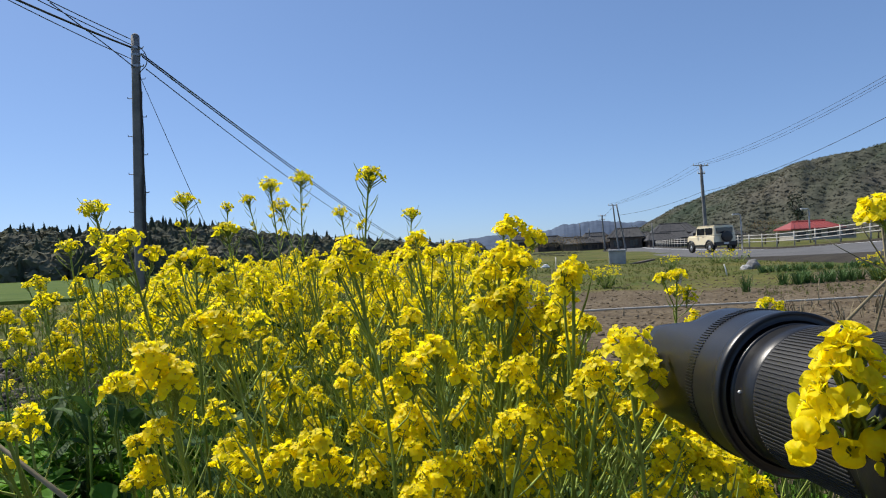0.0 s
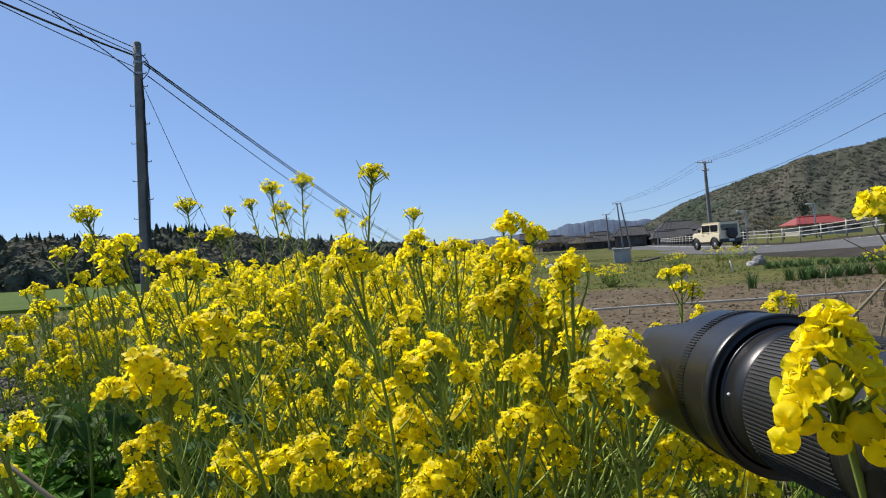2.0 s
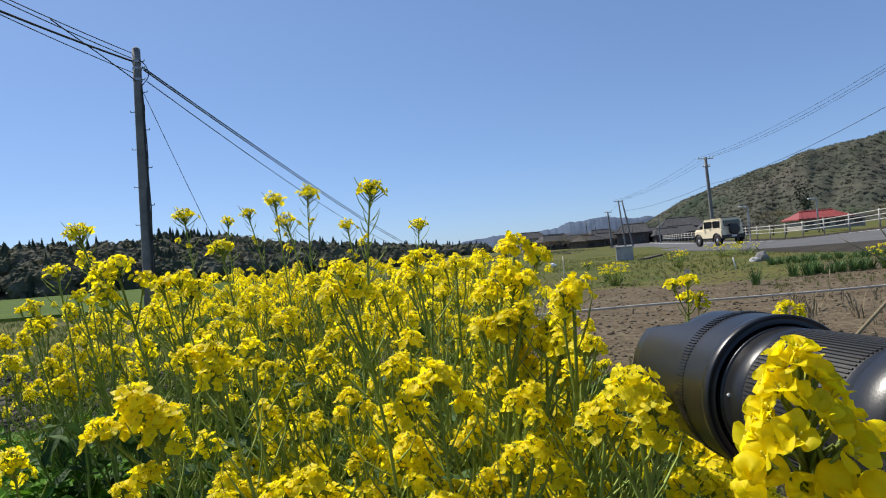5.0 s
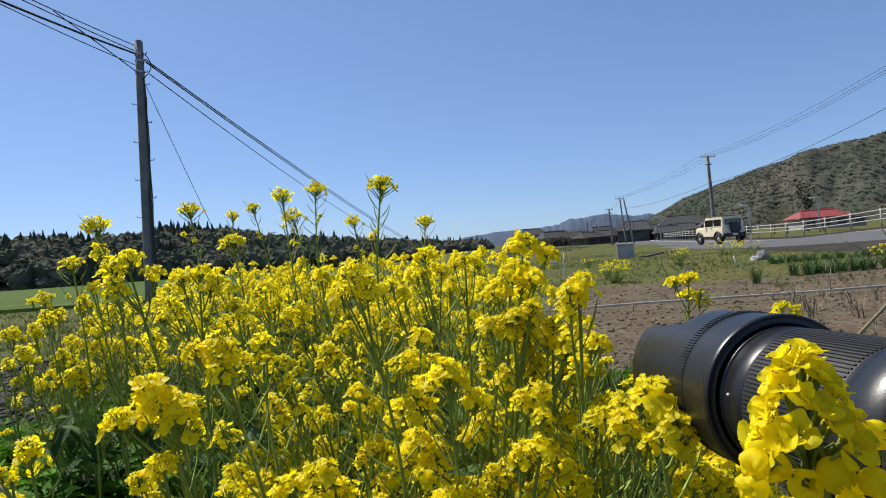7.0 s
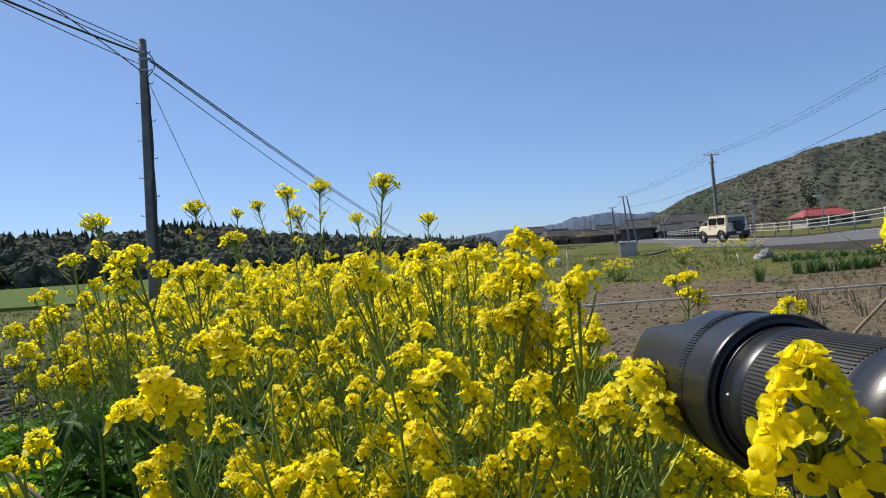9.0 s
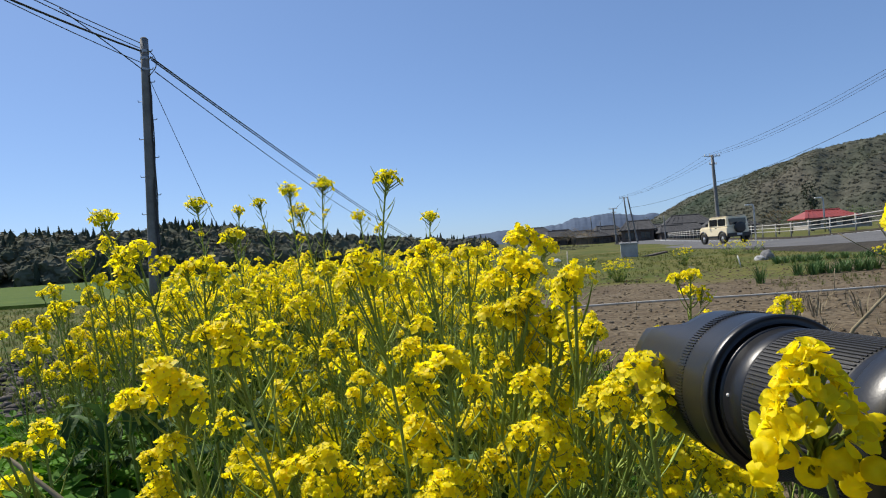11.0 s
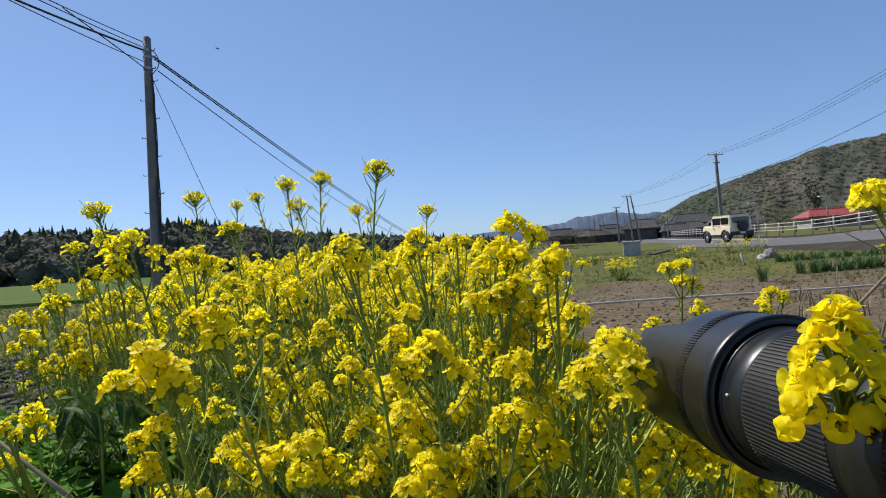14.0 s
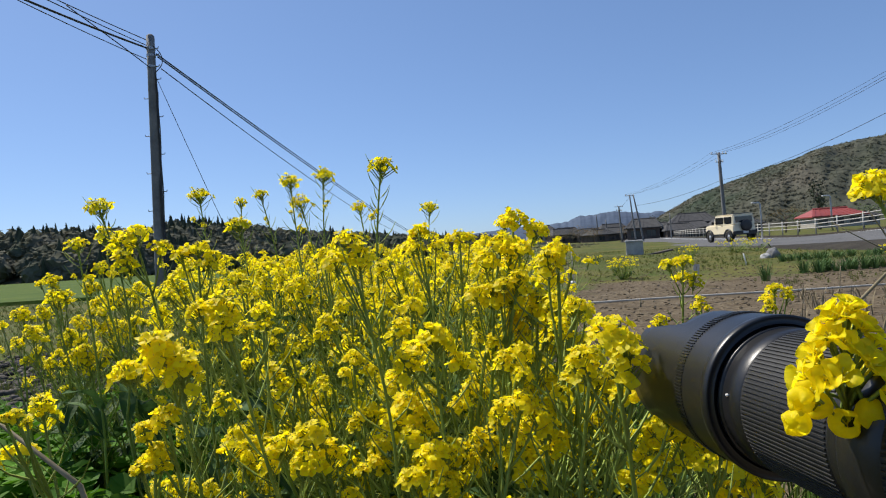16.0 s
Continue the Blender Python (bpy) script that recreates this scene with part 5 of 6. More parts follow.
# ---- trees and shrubs by the houses ----
def tree(x, y, z, h, w, rng, leaf_m, label, bare=0.0):
    base = new("tree")
    base.matrix_basis = pose(x, y, z)
    tagged(base, label, "tree")
    b = Build()
    b.tube([(0, 0, 0), (0.02 * h, 0, h * 0.3), (0, 0.02 * h, h * 0.75)], h * 0.035, h * 0.012, 7)
    tips = []
    for k in range(9):
        a = k * 2.4
        s = Vector((0, 0, h * rng.uniform(0.25, 0.6)))
        e = Vector((w * 0.42 * math.cos(a) * rng.uniform(0.6, 1), w * 0.42 * math.sin(a) * rng.uniform(0.6, 1), h * rng.uniform(0.5, 0.95)))
        b.tube(bend(s, e, rng, n=4), h * 0.012, h * 0.003, 5)
        tips.append(e)
    part("trunk", b.mesh("trunk", [M_BARK]), None, base)
    c = Build()
    for e in tips + [Vector((0, 0, h * 0.9))]:
        for q in range(46):
            p = e + Vector((rng.gauss(0, w * 0.13), rng.gauss(0, w * 0.13), rng.gauss(0, h * 0.09)))
            r = h * rng.uniform(0.012, 0.032)
            n1 = Vector((rng.gauss(0, 1), rng.gauss(0, 1), rng.gauss(0, 1))).normalized()
            t1 = n1.orthogonal().normalized()
            t2 = n1.cross(t1)
            c.add([p - t1 * r, p - t2 * r * 0.6, p + t1 * r, p + t2 * r * 0.6 + n1 * r * 0.3], [(0, 1, 2, 3)])
    part("crown", c.mesh("crown", [leaf_m]), None, base)


M_BROWNLEAF = mat("budding_leaf", (0.20, 0.115, 0.045), (0.15, 0.13, 0.045), 1.5, 0.8, island=0.35, trans=0.2)
M_DARKLEAF = mat("cedar_leaf", (0.018, 0.032, 0.014), (0.035, 0.05, 0.02), 1.5, 0.8, island=0.35)
M_FRESHLEAF = mat("fresh_leaf", (0.09, 0.15, 0.03), (0.16, 0.20, 0.06), 1.5, 0.8, island=0.35, trans=0.25)
tree_rng = random.Random(77)
for x, y, h, w, m, label in ((46.5, 88, 3.6, 5.0, M_BROWNLEAF, "broad tree with reddish brown spring buds"), (49.5, 90, 3.1, 4.0, M_FRESHLEAF, "small broad tree with fresh green leaves"),
                             (60.0, 103, 8.2, 2.4, M_DARKLEAF, "tall narrow dark cedar on the slope"), (23.5, 120, 3.4, 4.5, M_BROWNLEAF, "rounded tree with brown spring twigs"),
                             (27.5, 125, 3.2, 3.6, M_BROWNLEAF, "rounded tree with brown spring twigs"), (44.0, 140, 5.0, 3.6, M_DARKLEAF, "dark evergreen tree behind the farmhouse"),
                             (56.0, 92, 3.4, 4.4, M_FRESHLEAF, "broad tree with fresh green leaves"), (62.0, 95, 3.6, 5.0, M_FRESHLEAF, "broad tree with fresh green leaves"),
                             (70.0, 98, 4.0, 6.0, M_BROWNLEAF, "broad tree with reddish brown spring buds")):
    tree(x, y, -0.3, h, w, tree_rng, m, label)


for x, y, h, w, m in ((19.5, 118, 2.2, 3.0, M_BROWNLEAF), (33.0, 122, 3.0, 3.0, M_BROWNLEAF), (39.5, 120, 2.6, 3.0, M_DARKLEAF), (46.5, 122, 2.8, 3.0, M_BROWNLEAF), (25.0, 135, 3.0, 3.6, M_DARKLEAF), (21.0, 140, 3.0, 3.6, M_BROWNLEAF), (53.0, 112, 2.8, 3.4, M_DARKLEAF)):
    tree(x, y, -0.4, h, w, tree_rng, m, "small garden tree between dark village houses")

# ---- the field beside the flowers ----
field_rng = random.Random(5)


def rape_bush(x, y, h, w, n, label):
    rng = field_rng
    base = plant_base(x, y, label)
    b = Build()
    for k in range(n):
        a = rng.uniform(0, 6.28)
        r = w / 2 * math.sqrt(rng.random())
        e = Vector((r * math.cos(a), r * math.sin(a), h * rng.uniform(0.6, 1.0) * (1 - 0.3 * r / w)))
        br = bend((r * 0.2 * math.cos(a), r * 0.2 * math.sin(a), 0), e, rng, n=4)
        b.tube(br, 0.005, 0.002, 3, 0)
        pods(b, br, rng, 0.4, 0.9, 5, 0.05)
        add_head(base, e, (math.cos(a) * 0.3, math.sin(a) * 0.3, 1), rng.uniform(0.055, 0.085), rng, HEAD_FAR)
    part("stem", b.mesh("stem", [M_STEM, M_POD]), None, base)
    for k in range(14):
        add_leaf(base, Vector((rng.uniform(-0.3, 0.3) * w, rng.uniform(-0.3, 0.3) * w, h * rng.uniform(0.02, 0.45))), rng.uniform(0, 6.28), rng.uniform(1.0, 1.8), rng)


rape_bush(3.45, 13.0, 0.54, 0.66, 64, "low rapeseed bush in yellow flower on bare earth")
rape_bush(6.55, 17.6, 0.62, 0.55, 34, "slim rapeseed bush with few yellow flowers")
rape_bush(10.2, 22.8, 0.6, 1.8, 60, "loose rapeseed bush with scattered yellow flowers")
rape_bush(11.4, 23.6, 0.5, 1.2, 20, "loose rapeseed bush with scattered yellow flowers")
rape_bush(8.3, 11.6, 0.62, 0.8, 40, "loose rapeseed bush with scattered yellow flowers")
rape_bush(8.9, 11.2, 0.5, 0.7, 18, "loose rapeseed bush with scattered yellow flowers")
rape_bush(4.6, 20.5, 0.35, 0.5, 14, "low rapeseed bush in yellow flower on bare earth")


def spiky(b, x, y, h, w, n):
    rng = field_rng
    z0 = ground_height(x, y) - 0.01
    for k in range(n):
        a = rng.uniform(0, 6.28)
        r0 = w * 0.18 * rng.random()
        out = w * 0.5 * rng.uniform(0.2, 1)
        hh = h * rng.uniform(0.6, 1.05)
        c, s = math.cos(a), math.sin(a)
        wd = 0.010 * rng.uniform(0.8, 1.5)
        vs = []
        for j in range(4):
            u = j / 3
            p = Vector((x + c * (r0 + out * u ** 1.6), y + s * (r0 + out * u ** 1.6), z0 + hh * u * (1.12 - 0.12 * u)))
            t = Vector((-s, c, 0)) * wd * (1 - 0.85 * u)
            vs += [p - t, p + t]
        b.add(vs, [(2 * j, 2 * j + 1, 2 * j + 3, 2 * j + 2) for j in range(3)])


def leek_row(x0, y0, x1, y1, count, h, w, n, label):
    b = Build()
    for k in range(count):
        u = k / max(1, count - 1)
        spiky(b, x0 + (x1 - x0) * u + field_rng.uniform(-0.1, 0.1), y0 + (y1 - y0) * u + field_rng.uniform(-0.2, 0.2), h * field_rng.uniform(0.75, 1.15), w, n)
    tagged(new("leek_row", b.mesh("leek_row", [M_LEEK])), label, "vegetables", kind="stuff")


leek_row(5.25, 10.5, 5.3, 10.5, 1, 0.30, 0.36, 46, "single dark green clump of pointed leaves")
leek_row(6.5, 11.7, 13.0, 13.2, 84, 0.28, 0.36, 30, "dense row of dark green leeks in turf")
leek_row(8.0, 15.6, 12.2, 16.6, 50, 0.20, 0.34, 26, "dense row of dark green leeks in turf")


def stones(name, places, label, category, material):
    for (x, y, sx, sy, sz) in places:
        bm = bmesh.new()
        bmesh.ops.create_icosphere(bm, subdivisions=3, radius=1)
        o = Vector((x, y, 3))
        for v in bm.verts:
            v.co *= 1 + 0.28 * noise.noise(v.co * 1.3 + o) + 0.07 * noise.noise(v.co * 5 + o)
            v.co = Vector((v.co.x * sx, v.co.y * sy, max(-0.3, v.co.z) * sz))
        me = bpy.data.meshes.new(name)
        bm.to_mesh(me)
        bm.free()
        me.materials.append(material)
        ob = new(name, me)
        ob.matrix_basis = pose(x, y, ground_height(x, y) + sz * 0.22)
        tagged(ob, label, category)


stones("boulder", [(8.95, 18.1, 0.15, 0.15, 0.12)], "pale grey rounded boulder lying in the grass", "boulder", M_CONC)
stones("boulder", [(9.22, 18.2, 0.19, 0.18, 0.24)], "dark grey upright boulder standing in the grass", "boulder", M_POLE)
stones("boulder", [(4.5, 27, 0.2, 0.15, 0.12), (2.3, 12.6, 0.07, 0.06, 0.05)], "small whitish stone lying on the field", "stone", M_WHITE)

box = new("concrete_box")
box.matrix_basis = pose(7.75, 27.2, -0.02, 0, 0, -14)
tagged(box, "pale concrete water box standing on the field", "concrete box")
part("wall", bevel_box(-0.36, -0.3, 0, 0.36, 0.3, 0.60, 0.02, 2), M_CONC, box)
part("lid", bevel_box(-0.40, -0.34, 0.60, 0.40, 0.34, 0.66, 0.015, 2), M_CONC, box)
slab = new("plank", None)
slab.matrix_basis = pose(8.75, 27.0, 0.03, 0, -9, 8)
tagged(slab, "dark weathered plank lying beside the concrete box", "plank")
part("board", bevel_box(-0.6, -0.15, -0.02, 0.6, 0.15, 0.06, 0.01, 1), M_WALLDARK, slab)


def peg(x, y, h, r, m, label, lean=0.0):
    b = Build()
    b.tube([(0, 0, -0.05), (lean * h * 0.5, 0, h * 0.5), (lean * h, 0, h)], r, r * 0.8, 7)
    ob = new("garden_stake", b.mesh("garden_stake", [m]))
    ob.matrix_basis = pose(x, y, ground_height(x, y))
    tagged(ob, label, "stake", "stakes in the field")


peg(7.1, 15.3, 0.30, 0.018, M_WHITE, "short white plastic stake stuck in turf", -0.25)
peg(1.75, 9.9, 0.55, 0.010, M_DRY, "thin dry bamboo stake stuck in earth")
peg(1.95, 10.6, 0.75, 0.010, M_PLASTIC, "thin pale stake stuck in the earth")
peg(8.6, 12.0, 0.55, 0.010, M_DRY, "thin dry bamboo stake stuck in earth")
peg(5.0, 8.2, 0.35, 0.007, M_DRY, "thin dry bamboo stake stuck in earth", 0.1)
sign = new("plant_marker")
sign.matrix_basis = pose(3.75, 9.9, 0.0, 0, 10, 20)
tagged(sign, "small pale plastic marker on a thin stake", "plant marker")
sb = Build()
sb.tube([(0, 0, -0.05), (0, 0, 0.36)], 0.006, 0.006, 6)
part("stake", sb, M_DRY, sign)
part("plate", bevel_box(-0.06, -0.004, 0.24, 0.06, 0.004, 0.40, 0.003, 1), M_PLASTIC, sign)

# pale pipe laid across the earth on short pegs
b = Build()
b.tube([(x, 7.85 + 0.105 * (x - 1.5) + 0.03 * math.sin(x * 1.1), 0.075 + 0.015 * math.sin(x * 0.8)) for x in np.arange(-0.4, 16.2, 0.4)], 0.015, 0.015, 7)
tagged(new("water_pipe", b.mesh("water_pipe", [M_PLASTIC])), "long pale plastic pipe laid across the tilled earth", "pipe")
for x in np.arange(0.4, 15, 1.9):
    peg(float(x), 7.85 + 0.105 * (float(x) - 1.5) - 0.03, 0.11, 0.010, M_DRY, "short dry peg beside the pale pipe")


# ---- loose small growth and earth: uncountable ----
def scatter(name, places, forms, material, label, category, kind="stuff"):
    b = Build()
    for (x, y, z, s, a, tilt), t in zip(places, forms):
        R = Matrix.Rotation(a, 3, "Z") @ Matrix.Rotation(tilt, 3, "X")
        b.add([R @ (v * s) + Vector((x, y, z)) for v in t.v], t.f)
    ob = new(name, b.mesh(name, [material], smooth=material is not M_WEED))
    tagged(ob, label, category, kind=kind)


def lump_form(rng, flat=0.6):
    bm = bmesh.new()
    bmesh.ops.create_icosphere(bm, subdivisions=1, radius=1)
    b = Build()
    b.add([Vector((v.co.x * rng.uniform(0.6, 1.2), v.co.y * rng.uniform(0.6, 1.2), v.co.z * flat * rng.uniform(0.7, 1.2))) for v in bm.verts], [tuple(v.index for v in f.verts) for f in bm.faces])
    bm.free()
    return b


def blade_form(rng, n, h, w, spread):
    b = Build()
    for k in range(n):
        a, r = rng.uniform(0, 6.28), spread * rng.random()
        c, s = math.cos(a), math.sin(a)
        hh, out = h * rng.uniform(0.5, 1.1), h * rng.uniform(0.1, 0.7)
        x0, y0 = r * math.cos(a * 3), r * math.sin(a * 3)
        t = Vector((-s, c, 0)) * w
        p1 = Vector((x0 + c * out * 0.35, y0 + s * out * 0.35, hh * 0.6))
        b.add([Vector((x0, y0, -0.01)) - t, Vector((x0, y0, -0.01)) + t, p1 + t * 0.8, p1 - t * 0.8, Vector((x0 + c * out, y0 + s * out, hh))], [(0, 1, 2, 3), (3, 2, 4)])
    return b


def leafy_form(rng, n, size, h):
    """A low herb: several broad leaves on short stalks."""
    b = Build()
    for k in range(n):
        a = k * 2.4 + rng.uniform(-0.4, 0.4)
        c, s = math.cos(a), math.sin(a)
        r, z = size * rng.uniform(0.3, 1.0), h * rng.uniform(0.35, 1.0)
        L = size * rng.uniform(0.5, 1.0)
        wd = L * rng.uniform(0.25, 0.36)
        o = Vector((c * r * 0.5, s * r * 0.5, z))
        f, t = Vector((c, s, rng.uniform(-0.3, 0.5))).normalized(), Vector((-s, c, rng.uniform(-0.4, 0.4))).normalized()
        dn = Vector((0, 0, -0.12 * L))
        b.add([o, o + f * L * 0.35 - t * wd, o + f * L * 0.4 + dn, o + f * L * 0.35 + t * wd, o + f * L * 0.75 - t * wd * 0.7, o + f * L * 0.75 + t * wd * 0.7, o + f * L + dn],
              [(0, 1, 2), (0, 2, 3), (1, 4, 2), (2, 5, 3), (2, 4, 6), (2, 6, 5)])
        b.add([Vector((0, 0, 0)), Vector((0.003, 0.003, 0)), o], [(0, 1, 2)])
    return b


hedge_rng = random.Random(15)
places = []
while len(places) < 900:
    y = hedge_rng.uniform(44, 112)
    x = hedge_rng.uniform(0.02 * y, min(0.34 * y, 12 + 0.13 * (y - 28)))
    if noise.noise((x * 0.16, y * 0.07, 4)) > 0.0:
        places.append((x, y, ground_height(x, y) - 0.05, hedge_rng.uniform(0.10, 0.34)))
woods("field_shrubs", places, M_WOODS, "low rough shrubs and weeds across the far field", hedge_rng, 0.0, 0.8)
CLODS = [lump_form(field_rng) for _ in range(6)]
THIN = [blade_form(field_rng, 14, 1.0, 0.010, 0.30) for _ in range(5)]
BLADES = [blade_form(field_rng, 9, 1.0, 0.028, 0.35) for _ in range(5)]
HERBS = [leafy_form(field_rng, 11, 1.0, 0.7) for _ in range(6)]
r = field_rng
places = []
while len(places) < 5200:
    y = r.uniform(2.2, 15) if r.random() < 0.75 else r.uniform(2.2, 22)
    x = r.uniform(-0.3, 0.95 * y)
    places.append((x, y, ground_height(x, y), r.uniform(0.008, 0.035) * (1 + 0.4 * (r.random() > 0.92)), r.uniform(0, 6.28), 0))
scatter("earth_clods", places, [r.choice(CLODS) for _ in places], M_CLOD, "crumbly brown clods of tilled earth", "earth")

places = []
while len(places) < 1500:
    x, y = r.uniform(-6.5, -1.8), r.uniform(3.9, 6.8)
    if x > -0.42 * y or x < -1.05 * y:
        continue
    places.append((x, y, ground_height(x, y) + 0.01, r.uniform(0.02, 0.065), r.uniform(0, 6.28), r.uniform(-0.3, 0.3)))
scatter("rubble", places, [r.choice(CLODS) for _ in places], M_RUBBLE, "grey broken stones and gravel on the ground", "gravel")

places = []
while len(places) < 8000:
    x, y = r.uniform(-14, 22), r.uniform(9.5, 34)
    d = 0.5 + noise.noise((x * 0.35, y * 0.35, 2))
    if y < 13.0 + 0.15 * x and x > 0 and d < 0.75 or x > 12.4 or x < -0.6 * y:
        continue
    if r.random() > d:
        continue
    places.append((x, y, ground_height(x, y), r.uniform(0.04, 0.11), r.uniform(0, 6.28), 0))
while len(places) < 11500:
    y = r.uniform(4.5, 17)
    x = -y * r.uniform(0.3, 0.85)
    places.append((x, y, ground_height(x, y), r.uniform(0.04, 0.10), r.uniform(0, 6.28), 0))
scatter("turf", places, [r.choice(BLADES) for _ in places], M_GRASS, "rough green and straw-coloured spring turf", "grass")

places = []
while len(places) < 1500:
    x, y = r.uniform(-2.6, 1.2), r.uniform(0.9, 4.2)
    if x < -0.85 * y - 0.1 or (x > 0.14 * y + 0.25 and r.random() > 0.25):
        continue
    places.append((x, y, ground_height(x, y), r.uniform(0.05, 0.11), r.uniform(0, 6.28), r.uniform(-0.2, 0.2)))
scatter("weeds", places, [r.choice(HERBS) for _ in places], M_WEED, "dense low green weeds with broad leaves", "weeds")
places = []
while len(places) < 3000:
    y = r.uniform(0.95, 2.7)
    x = r.uniform(-0.85, -0.26) * y
    top = 0.60 - 0.10 * y + 0.12 * noise.noise((x * 4, y * 4, 7))
    places.append((x, y, ground_height(x, y) + top * r.random() ** 0.6, r.uniform(0.035, 0.075), r.uniform(0, 6.28), r.uniform(-0.5, 0.5)))
scatter("weeds", places, [r.choice(HERBS) for _ in places], M_WEED, "dense leafy green weeds beside the flowers", "weeds")
places = []
while len(places) < 900:
    x, y = r.uniform(-2.2, 1.6), r.uniform(0.7, 3.6)
    if x < -0.72 * y:
        continue
    places.append((x, y, ground_height(x, y), r.uniform(0.14, 0.38), r.uniform(0, 6.28), r.uniform(-0.2, 0.2)))
scatter("undergrowth", places, [r.choice(THIN) for _ in places], M_UNDER, "tangle of thin green stalks under the flowers", "grass")
places = []
while len(places) < 170:
    x, y = r.uniform(1.2, 8), r.uniform(2.6, 8)
    if x < 0.55 * y:
        continue
    places.append((x, y, ground_height(x, y), r.uniform(0.10, 0.26), r.uniform(0, 6.28), r.uniform(-0.2, 0.2)))
scatter("dry_grass", places, [r.choice(BLADES) for _ in places], M_DRY, "dry grey-brown grass stalks on bare earth", "grass")


def dry_stalk(points, r0, twigs, label):
    base = new("dry_stalk")
    o = Vector(points[0])
    base.matrix_basis = Matrix.Translation(o)
    tagged(base, label, "dry stalk")
    b = Build()
    pts = [Vector(p) - o for p in points]
    b.tube(pts, r0, r0 * 0.4, 6)
    part("stem", b.mesh("stem", [M_DRY]), None, base)
    for k in range(twigs):
        s = pts[-2].lerp(pts[-1], (k + 0.5) / twigs)
        tb = Build()
        e = s + Vector((field_rng.uniform(-0.1, 0.1), field_rng.uniform(-0.05, 0.05), field_rng.uniform(0.03, 0.1)))
        tb.tube(bend(s, e, field_rng, n=3), r0 * 0.4, r0 * 0.2, 5)
        part("twig", tb.mesh("twig", [M_DRY]), None, base)


dry_stalk([(0.47, 1.15, 0.0), (0.50, 1.05, 0.5), (0.575, 0.9, 0.805), (0.65, 0.9, 0.875), (0.74, 0.9, 0.97)], 0.0042, 5, "dry branching brown stalk of last year")
dry_stalk([(0.72, 1.3, 0.0), (0.76, 1.2, 0.5), (0.80, 1.1, 0.86), (0.79, 1.1, 0.99)], 0.0035, 4, "dry branching brown stalk of last year")
dry_stalk([(-0.12, 0.52, 0.0), (-0.22, 0.47, 0.5), (-0.29, 0.46, 0.775), (-0.38, 0.50, 0.815), (-0.46, 0.52, 0.84)], 0.0030, 3, "pale bare stalk leaning out of the flowers")


# ---- insects over the flowers ----
M_WING = mat("butterfly_wing", (0.86, 0.85, 0.78), (0.80, 0.80, 0.70), 60, 0.7, fine=0.05, trans=0.5)
M_WINGTIP = mat("butterfly_wing_tip", (0.05, 0.05, 0.05), (0.09, 0.085, 0.08), 60, 0.8)
M_INSECT = mat("insect_body", (0.05, 0.04, 0.03), (0.10, 0.07, 0.03), 300, 0.6)
M_CLEARWING = mat("clear_wing", (0.35, 0.33, 0.30), (0.28, 0.26, 0.22), 200, 0.4, trans=0.5)


def plate(outline, thick):
    """Thin solid of an outline in the XY plane."""
    b = Build()
    n = len(outline)
    b.add([Vector((x, y, z)) for z in (-thick / 2, thick / 2) for x, y in outline],
          [tuple(range(n))[::-1], tuple(range(n, 2 * n))] + [(k, (k + 1) % n, n + (k + 1) % n, n + k) for k in range(n)])
    return b


def spindle(rad, length, y0):
    """Rounded insect body along Y."""
    b = Build()
    b.tube([(0, y0 + length * u, 0) for u in (0, 0.1, 0.3, 0.6, 0.85, 1)], rad, rad, 8)
    for k, f in enumerate((0.3, 0.7, 1.0, 1.0, 0.7, 0.25)):
        for v in b.v[8 * k:8 * k + 8]:
            v.x *= f
            v.z *= f
    return b


def make_butterfly():
    base = new("butterfly")
    tagged(base, "small white butterfly with dark wing tips in flight", "butterfly")
    part("body", spindle(0.0018, 0.020, -0.011), M_INSECT, base)
    wings = []
    for side in (1, -1):
        fore = [(0.001, 0.004), (0.006, 0.011), (0.016, 0.0165), (0.023, 0.017), (0.025, 0.013), (0.022, 0.004), (0.016, -0.002), (0.018, -0.008), (0.015, -0.015), (0.009, -0.017), (0.003, -0.011), (0.001, -0.004)]
        tip = [(0.019, 0.0168), (0.0232, 0.0172), (0.0252, 0.0132), (0.0240, 0.0085)]
        wing = part("wing", plate([(side * x, y) for x, y in fore][::side], 0.0003), M_WING, base, "white scaled wing")
        part("wing_tip", plate([(side * x, y) for x, y in tip][::side], 0.0007), M_WINGTIP, wing, "dark wing tip")
        wings.append((wing, side))
    return base, wings


def make_bee():
    base = new("bee")
    tagged(base, "small dark bee in flight above the flowers", "bee")
    part("body", spindle(0.0030, 0.013, -0.008), M_INSECT, base)
    part("head", spindle(0.0020, 0.004, 0.0045), M_INSECT, base)
    for side in (1, -1):
        part("wing", plate([(side * x, y) for x, y in ((0.001, 0.002), (0.008, 0.003), (0.010, 0.000), (0.006, -0.003), (0.001, -0.001))][::side], 0.0002), M_CLEARWING, base, "clear brownish wing")
    return base


BUTTERFLY, WINGS = make_butterfly()
BEE = make_bee()


